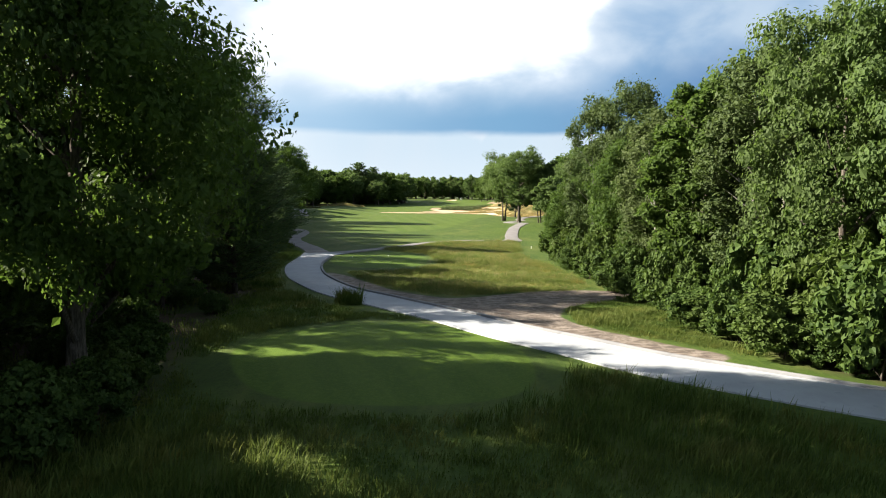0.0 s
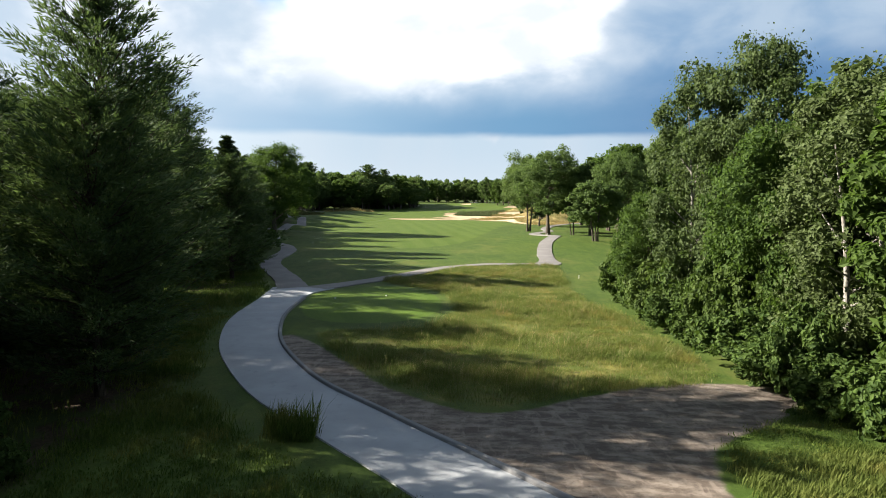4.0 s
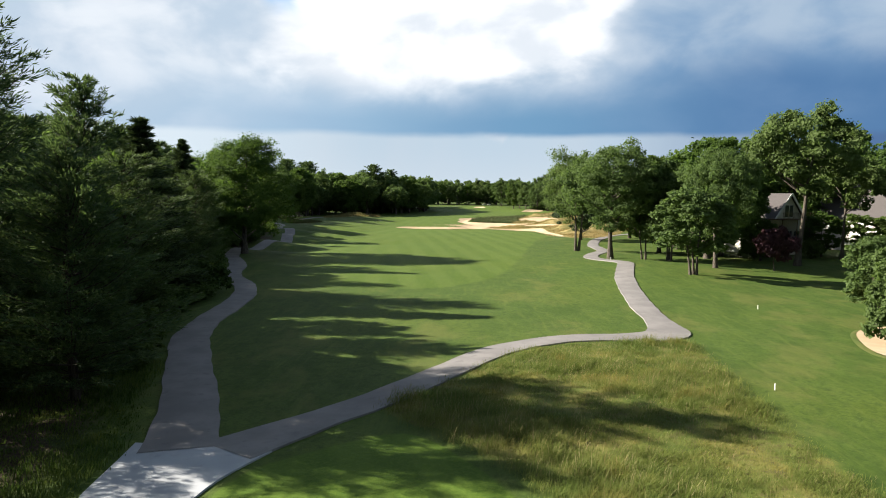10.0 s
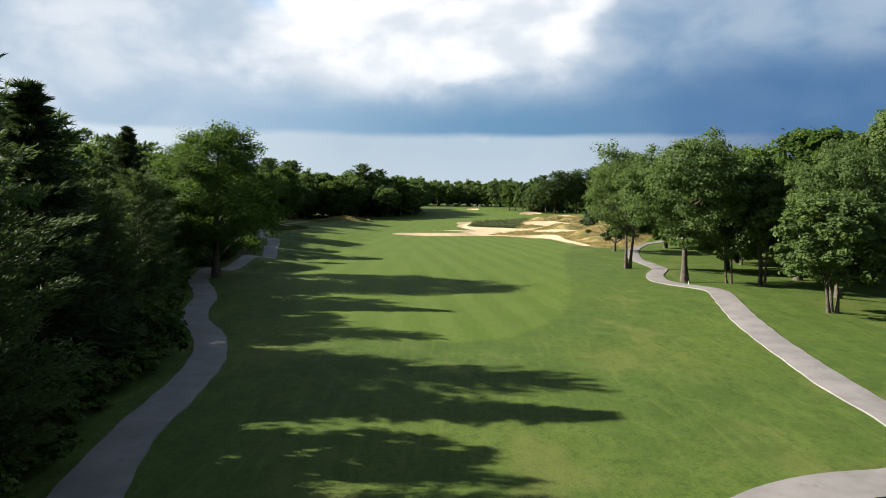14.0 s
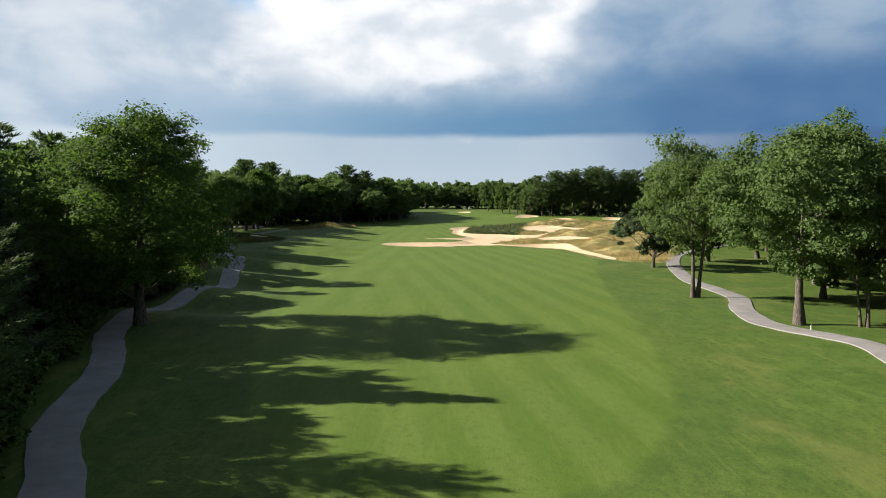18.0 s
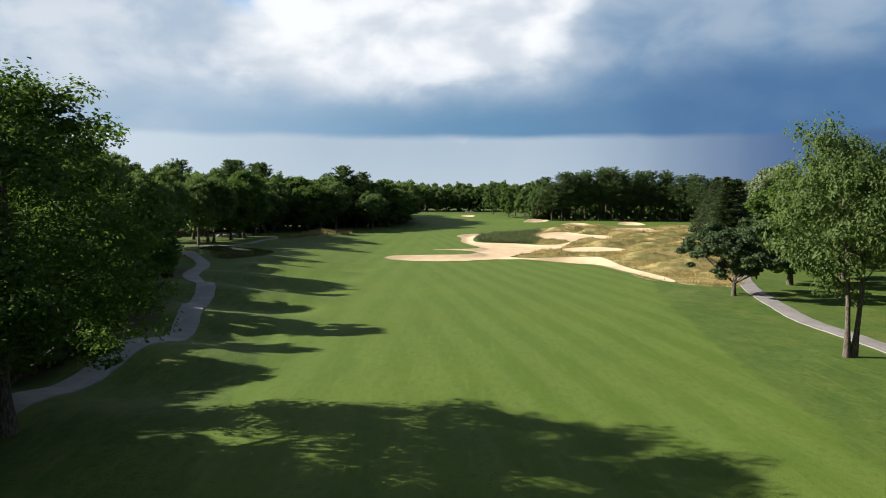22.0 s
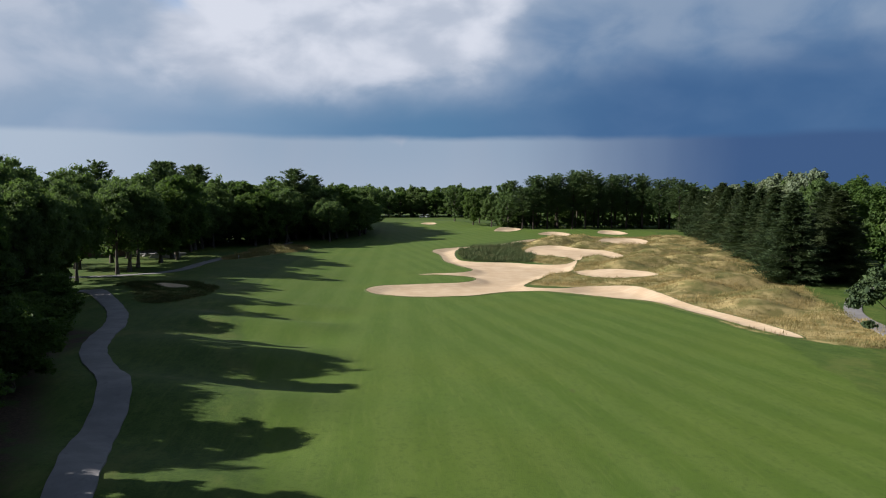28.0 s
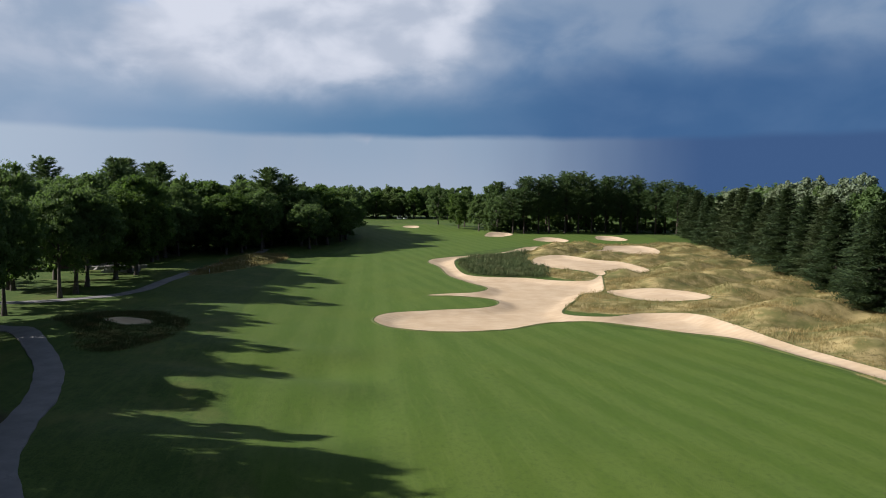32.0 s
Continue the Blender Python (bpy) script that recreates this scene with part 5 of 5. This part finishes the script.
for k in range(24):
    y = 25 + k * 2.2
    x0 = np.interp(y, [24, 76], [16.4, 15.0])
    plant("shrub", x0 + plant_rng.uniform(-0.4, 1.0), y, plant_rng.uniform(4, 6.5), plant_rng.uniform(2.0, 2.8), "near")
for x, y, high in [(-12.6, 25, 1.8), (-14, 29.5, 2.2), (-12.8, 37.5, 1.3), (-15.4, 40, 1.8), (11.0, 62, 2.6), (11.4, 64.6, 3.0), (11.8, 67.6, 2.8), (10.9, 59.4, 2.2), (-9.9, 18.6, 2.1), (-10.3, 16.4, 2.5), (-10.6, 21.2, 1.9), (-11.2, 23.4, 2.2), (-17.5, 50, 1.5), (-13.4, 17, 2.2), (-12, 12.5, 1.6), (-22, 58, 1.8)]:
    plant("shrub", x, y, high, high * (0.62 if high > 1 else 0.75), "near")
for pair in [m for some in MODELS.values() for m in some]:
    if pair[0] not in USED:
        for child in list(pair[0].children):
            bpy.data.objects.remove(child)
        bpy.data.objects.remove(pair[0])

# far woods to the horizon, past the trees that can be told apart
r = np.random.default_rng(77)
pieces = []
for k in range(420):
    a = r.uniform(-70, 70)
    d = r.uniform(620, 1100)
    x, y = math.sin(radians(a)) * d, 60 + math.cos(radians(a)) * d
    if abs(x) < 90 and y < 600:
        continue
    h = r.uniform(14, 19)
    n = 170
    off = unit(r.normal(0, 1, (n, 3))) * np.array([7, 7, h * 0.5]) * r.uniform(0.6, 1.0, (n, 1))
    pieces.append(leaves(off + [x, y, 3 + h * 0.52], unit(off), 2.3, r))
for k in range(260):
    side = 1 if k % 2 else -1
    y = r.uniform(-60, 560)
    x = side * r.uniform(105, 190) if side > 0 else -r.uniform(88, 180)
    h = r.uniform(15, 20)
    n = 170
    off = unit(r.normal(0, 1, (n, 3))) * np.array([6, 6, h * 0.5]) * r.uniform(0.6, 1.0, (n, 1))
    pieces.append(leaves(off + [x, y, 3 + h * 0.5], unit(off), 2.0, r))
v, f = joined(pieces)
tagged(new("far_woods", mesh_of("far_woods", v, f, M_OAK)), "distant dark green broadleaf woods", "woods", kind="stuff")

# ------------------------------------------------------------------ long grass


def tufts(name, outline, count, high, width, material, label, seed, per=6, spread=0.16, keep=None, level=height, gappy=-0.2, lean=0.65):
    """Upright bent blades in tufts over an outline: one object that nobody could count."""
    r = np.random.default_rng(seed)
    lo, hi = outline.min(0), outline.max(0)
    xy = r.uniform(lo, hi, (count * 3, 2))
    d = inside_distance(xy[:, 0], xy[:, 1], outline)
    ok = d > r.uniform(-0.4, 0.3, len(d))
    thick = np.sin(xy[:, 0] * 1.1 + np.sin(xy[:, 1] * 0.7) * 1.6) * np.sin(xy[:, 1] * 0.9 + np.sin(xy[:, 0] * 0.5) * 1.9)
    ok &= thick > r.uniform(-1.5, gappy, len(d))
    for hole in keep or ():
        ok &= inside_distance(xy[:, 0], xy[:, 1], hole) < -0.15
    xy = xy[ok][:count]
    z = level(xy[:, 0], xy[:, 1])
    n = len(xy) * per
    base = np.repeat(np.column_stack([xy, z - 0.03]), per, 0)
    base[:, :2] += r.normal(0, spread, (n, 2))
    hump = np.sin(xy[:, 0] * 2.3 + np.sin(xy[:, 1] * 1.7) * 1.5) * np.sin(xy[:, 1] * 2.6 + np.sin(xy[:, 0] * 1.3) * 1.7)
    clump = np.repeat(0.68 + 0.45 * r.random(len(xy)) + 0.55 * hump, per)
    drift = 0.5 + 0.5 * np.sin(base[:, 1] * 0.55 + np.sin(base[:, 0] * 0.21) * 2.2 + np.sin(base[:, 1] * 0.13) * 2.0)
    h = high * clump * r.uniform(0.5, 1.25, n) * (0.48 + 0.88 * drift)
    a = r.uniform(0, 6.283, n)
    bend = np.stack([np.cos(a), np.sin(a)], 1) * (h * r.uniform(0.15, lean, n))[:, None] + np.array([0.12, -0.03]) * h[:, None]
    side = np.stack([-np.sin(a), np.cos(a), 0 * a], 1) * (width * r.uniform(0.7, 1.3, n))[:, None]
    mid = base + np.column_stack([bend * 0.4, h * 0.6])
    tip = base + np.column_stack([bend, h])
    verts = np.stack([base, mid + side * 0.5, tip, mid - side * 0.5], 1).reshape(-1, 3)
    me = mesh_of(name, verts, np.arange(4 * n).reshape(-1, 4), material)
    return tagged(new(name, me), label, "grass", kind="stuff")


FORE = spline([(-13, 6), (-10, 20), (-9.6, 24.5), (-7.5, 21.5), (-1.5, 20), (3.5, 21.8), (5.2, 26), (7.2, 24.2), (11, 20.2), (19, 13.4), (24, 6)], True, 1.0)
VERGE = spline([(-9.6, 27), (-9.4, 31.4), (-5.6, 35.4), (-1, 36), (-3.8, 37.8), (-6.8, 40.4), (-10.2, 45), (-12.6, 50), (-14.6, 56.5), (-16, 56), (-13, 46), (-12.4, 38), (-11, 30)], True, 1.0)
VERGE_WEST = spline([(-11.8, 48), (-14.3, 56.5), (-15.2, 66), (-15.9, 73), (-18.2, 80), (-20.6, 86), (-25, 84), (-22, 66), (-19.5, 56), (-15.5, 46.5)], True, 1.0)
EDGE_RIGHT = spline([(7.6, 34.8), (12.6, 30), (13.6, 29), (12.4, 36), (12.2, 45), (11.2, 44.4), (7.8, 41.2), (7, 38)], True, 0.8)
tufts("rough_grass", FORE, 15000, 0.42, 0.030, M_LONG, "unmown green rough grass", 1, 6, 0.15)
tufts("rough_grass", VERGE, 7000, 0.30, 0.028, M_LONG, "tufted green grass verge beside the road", 2, 5, 0.14)
TUSSOCK = spline([(-5.2, 41.2), (-5.6, 41.8), (-6.3, 41.9), (-6.7, 41.3), (-6.2, 40.7), (-5.5, 40.7)], True, 0.3)
tufts("grass_tussock", TUSSOCK, 260, 0.75, 0.03, M_LONG, "tall dark grass tussock beside the road", 15, 6, 0.1)
tufts("rough_grass", VERGE_WEST, 8000, 0.30, 0.028, M_LONG, "shaded rough grass between road and pines", 12, 5, 0.16)
tufts("rough_grass", EDGE_RIGHT, 4200, 0.24, 0.030, M_LONG, "yellow-green grass at the wood edge", 3, 6, 0.15)
tufts("fescue_grass", FESCUE, 34000, 0.27, 0.015, M_FESCUE, "tall golden-green fescue in the wind", 4, 8, 0.20, gappy=0.9, lean=1.35)
tufts("fescue_seed_stems", FESCUE, 2600, 0.42, 0.011, M_STRAW, "pale seed stems standing above green fescue", 14, 6, 0.26, gappy=-0.5, lean=0.6)
tufts("dry_fescue_grass", FESCUE_EAST, 42000, 0.42, 0.040, M_DRY, "tall straw-coloured fescue on low dunes", 5, 5, 0.3,
      [SAND_MAIN, SAND_TWO, SAND_THREE, SAND_FOUR], gappy=0.5)
tufts("fescue_grass", FESCUE_MOUND, 8000, 0.27, 0.03, M_MOUND, "brownish fescue on a mound", 6, 6, 0.25, [PIT_ONE])
tufts("dry_fescue_grass", FESCUE_RIDGE, 3000, 0.5, 0.07, M_DRY, "golden fescue along a ridge", 7, 5, 0.25, [PIT_TWO])
REEDS = spline([(-3.6, 297), (-2.6, 288.6), (5, 285), (9.5, 284), (13, 296), (13, 310), (18, 327), (9, 329.5), (1, 321), (-1.6, 314)], True, 0.8)
tufts("reeds", REEDS, 7000, 0.75, 0.06, M_REED, "dense green reeds inside the bunker", 8, 5, 0.22)
LEAVES_FLOOR = spline([(-9.6, 8), (-9.8, 22), (-12, 40), (-15.5, 55), (-17, 72), (-19.5, 80), (-30, 84), (-30, 8)], True, 2.0)
tufts("undergrowth", LEAVES_FLOOR, 5200, 0.32, 0.05, M_LONG, "sparse weeds in pine litter", 9, 5, 0.2)

# ------------------------------------------------------------------ small things on the course


def stake(x, y, high=0.75):
    root = tagged(new("marker_stake"), "thin white boundary stake in mown rough", "stake", "course stakes")
    bm = bmesh.new()
    bmesh.ops.create_cone(bm, cap_ends=True, segments=10, radius1=0.035, radius2=0.03, depth=high, matrix=Matrix.Translation((0, 0, high / 2 - 0.08)))
    part("post", bm, M_WHITE, root)
    bm = bmesh.new()
    bmesh.ops.create_uvsphere(bm, u_segments=10, v_segments=6, radius=0.035, matrix=Matrix.Translation((0, 0, high - 0.08)))
    part("cap", bm, M_WHITE, root, "rounded cap")
    root.location = (x, y, float(height(np.array([x]), np.array([y]))[0]))


def tee_marker(x, y):
    ob_bm = bmesh.new()
    bmesh.ops.create_uvsphere(ob_bm, u_segments=12, v_segments=8, radius=0.055, matrix=Matrix.Translation((0, 0, 0.045)))
    me = bpy.data.meshes.new("tee_marker")
    for face in ob_bm.faces:
        face.smooth = True
    ob_bm.to_mesh(me)
    ob_bm.free()
    me.materials.append(M_WHITE)
    ob = tagged(new("tee_marker", me), "small white ball tee marker on turf", "tee marker", "tee markers")
    ob.location = (x, y, float(height(np.array([x]), np.array([y]))[0]))


stake(9.9, 82.6, 0.36)
stake(18.4, 105.3, 0.35)
stake(14.0, 139.9, 0.45)
stake(-50.5, 285, 0.8)
tee_marker(-6.0, 68.7)
tee_marker(-9.4, 67.4)


def golf_cart(x, y, turn):
    """A parked two-seat cart with roof."""
    root = tagged(new("golf_cart"), "small white golf cart parked by the far green", "golf cart", "golf carts")
    bm = bmesh.new()
    box_bm(bm, (-0.58, -1.1, 0.3), (0.58, 1.1, 0.62), 0.08)
    box_bm(bm, (-0.56, 0.62, 0.5), (0.56, 1.08, 0.95), 0.1)
    part("body", bm, M_WHITE, root)
    bm = bmesh.new()
    box_bm(bm, (-0.55, -0.55, 0.6), (0.55, 0.0, 0.8), 0.05)
    box_bm(bm, (-0.55, -0.62, 0.75), (0.55, -0.5, 1.2), 0.04)
    part("seat", bm, M_RUBBER, root, "dark vinyl seat")
    bm = bmesh.new()
    box_bm(bm, (-0.62, -0.95, 1.78), (0.62, 0.85, 1.86), 0.03)
    part("roof", bm, M_WHITE, root)
    for sx, sy in itertools.product((-0.55, 0.55), (-0.85, 0.75)):
        post = tube([(sx, sy, 0.6), (sx, sy, 1.8)], [0.025, 0.025], 6)
        part_mesh("post", mesh_of("post", *post, M_RUBBER), root)
        bm = bmesh.new()
        bmesh.ops.create_cone(bm, cap_ends=True, segments=16, radius1=0.23, radius2=0.23, depth=0.18,
                              matrix=Matrix.Translation((sx * 0.95, sy * 0.9, 0.23)) @ pose(0, 0, 0, 0, 90, 0))
        part("wheel", bm, M_RUBBER, root)
    root.matrix_basis = pose(x, y, float(height(np.array([x]), np.array([y]))[0]), 0, 0, turn)


golf_cart(5.5, 541, 80)
golf_cart(9.2, 543, 100)


# ------------------------------------------------------------------ houses


def gable_house(x, y, turn, wide, deep, eave, ridge, wall_mat, deck, label):
    """A house with a pitched roof, white rake boards, gable windows, a chimney and, where wanted, a timber deck."""
    root = tagged(new("house"), label, "house", "houses by the course")
    w, d = wide / 2, deep / 2
    bm = bmesh.new()
    pts = [(-w, 0), (w, 0), (w, eave), (0, ridge), (-w, eave)]
    front = [bm.verts.new((px, -d, pz)) for px, pz in pts]
    rear = [bm.verts.new((px, d, pz)) for px, pz in pts]
    bm.faces.new(front)
    bm.faces.new(rear[::-1])
    for k in range(5):
        bm.faces.new((front[k], rear[k], rear[(k + 1) % 5], front[(k + 1) % 5]))
    bmesh.ops.recalc_face_normals(bm, faces=bm.faces)
    part("wall", bm, wall_mat, root)
    slope = math.atan2(ridge - eave, w)
    length = math.hypot(ridge - eave, w) + 0.6
    for s in (-1, 1):
        bm = bmesh.new()
        m = Matrix.Translation((s * (w / 2 + 0.18), 0, (eave + ridge) / 2 - 0.02)) @ Matrix.Rotation(s * slope, 4, "Y")
        bmesh.ops.create_cube(bm, size=1, matrix=m @ Matrix.Diagonal((length, deep + 0.9, 0.16, 1)))
        bmesh.ops.bevel(bm, geom=list(bm.edges), offset=0.02, affect="EDGES")
        roof = part("roof", bm, M_ROOF, root, "grey shingle roof slope")
        for e in (-1, 1):
            bm = bmesh.new()
            m2 = Matrix.Translation((s * (w / 2 + 0.18), e * (d + 0.47), (eave + ridge) / 2 - 0.04)) @ Matrix.Rotation(s * slope, 4, "Y")
            bmesh.ops.create_cube(bm, size=1, matrix=m2 @ Matrix.Diagonal((length + 0.05, 0.06, 0.34, 1)))
            part("rake_board", bm, M_WHITE, roof, "white rake board")
    for zx, zz, zw, zh in ((0, eave + (ridge - eave) * 0.28, wide * 0.16, (ridge - eave) * 0.3), (-w * 0.55, eave * 0.55, 0.6, 0.7), (w * 0.1, eave * 0.55, 0.6, 0.7), (w * 0.62, eave * 0.55, 0.6, 0.7)):
        bm = bmesh.new()
        box_bm(bm, (zx - zw, -d - 0.05, zz - zh), (zx + zw, -d + 0.02, zz + zh), 0.015)
        window = part("window", bm, M_WHITE, root, "white window frame")
        for c in (-1, 1):
            bm = bmesh.new()
            box_bm(bm, (zx + c * zw * 0.49 - zw * 0.42, -d - 0.065, zz - zh * 0.86), (zx + c * zw * 0.49 + zw * 0.42, -d - 0.052, zz + zh * 0.86))
            part("pane", bm, M_GLASS, window, "dark window pane")
    bm = bmesh.new()
    box_bm(bm, (w * 0.35, d * 0.2, eave), (w * 0.35 + 0.8, d * 0.2 + 0.8, ridge + 0.9), 0.03)
    part("chimney", bm, M_STONE, root, "stone chimney")
    if deck:
        bm = bmesh.new()
        box_bm(bm, (-w - 1.6, -d - 2.6, eave - 0.3), (w * 0.6, -d - 0.02, eave - 0.14), 0.02)
        part("deck", bm, M_DECK, root, "timber deck")
        bm = bmesh.new()
        box_bm(bm, (-w - 1.6, -d - 2.6, eave + 0.72), (w * 0.6, -d - 2.5, eave + 0.8), 0.01)
        part("handrail", bm, M_DECK, root)
        shared = mesh_of("baluster", *tube([(0, 0, 0), (0, 0, 0.9)], [0.03, 0.03], 4), M_DECK)
        for px in np.arange(-w - 1.5, w * 0.6, 0.28):
            b = part_mesh("baluster", shared, root)
            b.location = (px, -d - 2.55, eave - 0.16)
        for px in (-w - 1.4, -w * 0.4, w * 0.5):
            part_mesh("deck_post", mesh_of("deck_post", *tube([(px, -d - 2.4, -0.3), (px, -d - 2.4, eave - 0.28)], [0.09, 0.09], 6), M_DECK), root)
    root.matrix_basis = pose(x, y, float(height(np.array([x]), np.array([y]))[0]) - 0.1, 0, 0, turn)


gable_house(41.8, 161.5, 30, 6.4, 9.0, 5.8, 9.2, M_SIDING, True, "white gabled house with timber deck among trees")
gable_house(63.5, 172.0, 28, 9.0, 12.0, 5.6, 11.2, M_SIDING, False, "grey-roofed house with white trim behind trees")
gable_house(-86, 300, -60, 12, 16, 5.2, 9.2, M_DECK, False, "dark timber house half hidden by woodland")


def terrace(x, y, turn, length, seed):
    """A low dry-stone retaining wall of single stones."""
    r_ = np.random.default_rng(seed)
    root = tagged(new("stone_terrace"), "low dry-laid stone terrace wall on a lawn", "garden wall", "garden terraces")
    shapes = []
    for k in range(5):
        bm = bmesh.new()
        box_bm(bm, (-0.5, -0.3, -0.16), (0.5, 0.3, 0.16), 0.05)
        for vert in bm.verts:
            vert.co += Vector(r_.normal(0, 0.02, 3).tolist())
        me = bpy.data.meshes.new("stone")
        bm.to_mesh(me)
        bm.free()
        me.materials.append(M_STONE)
        shapes.append(me)
    for row in range(2):
        px = -length / 2 + row * 0.4
        while px < length / 2:
            s = r_.uniform(0.7, 1.4)
            stone = part_mesh("stone", shapes[int(r_.integers(5))], root)
            stone.matrix_basis = pose(px + s * 0.5, r_.normal(0, 0.04), 0.14 + row * 0.31, 0, 0, r_.normal(0, 3)) @ Matrix.Diagonal((s * 0.96, 1, 1, 1))
            px += s
    root.matrix_basis = pose(x, y, float(height(np.array([x]), np.array([y]))[0]), 0, 0, turn)


for k, (x, y, turn, length) in enumerate([(-69, 296, 20, 9), (-73, 301, 24, 12), (-77, 306, 18, 13), (-81, 311, 22, 12), (-66, 288, 10, 6), (-85, 316, 20, 10)]):
    terrace(x, y, turn, length, 40 + k)
for x, y in [(-64.5, 286.5), (-66.8, 291.2), (-71.5, 293.5)]:
    bm = bmesh.new()
    bmesh.ops.create_icosphere(bm, subdivisions=2, radius=0.5)
    for vert in bm.verts:
        vert.co *= 1 + 0.25 * noise.noise(vert.co * 2.3 + Vector((x, y, 0)))
        vert.co.z *= 0.65
    me = bpy.data.meshes.new("boulder")
    bm.to_mesh(me)
    bm.free()
    me.materials.append(M_STONE)
    ob = tagged(new("boulder", me), "pale rounded boulder on a lawn", "boulder", "garden boulders")
    ob.location = (x, y, float(height(np.array([x]), np.array([y]))[0]) + 0.15)
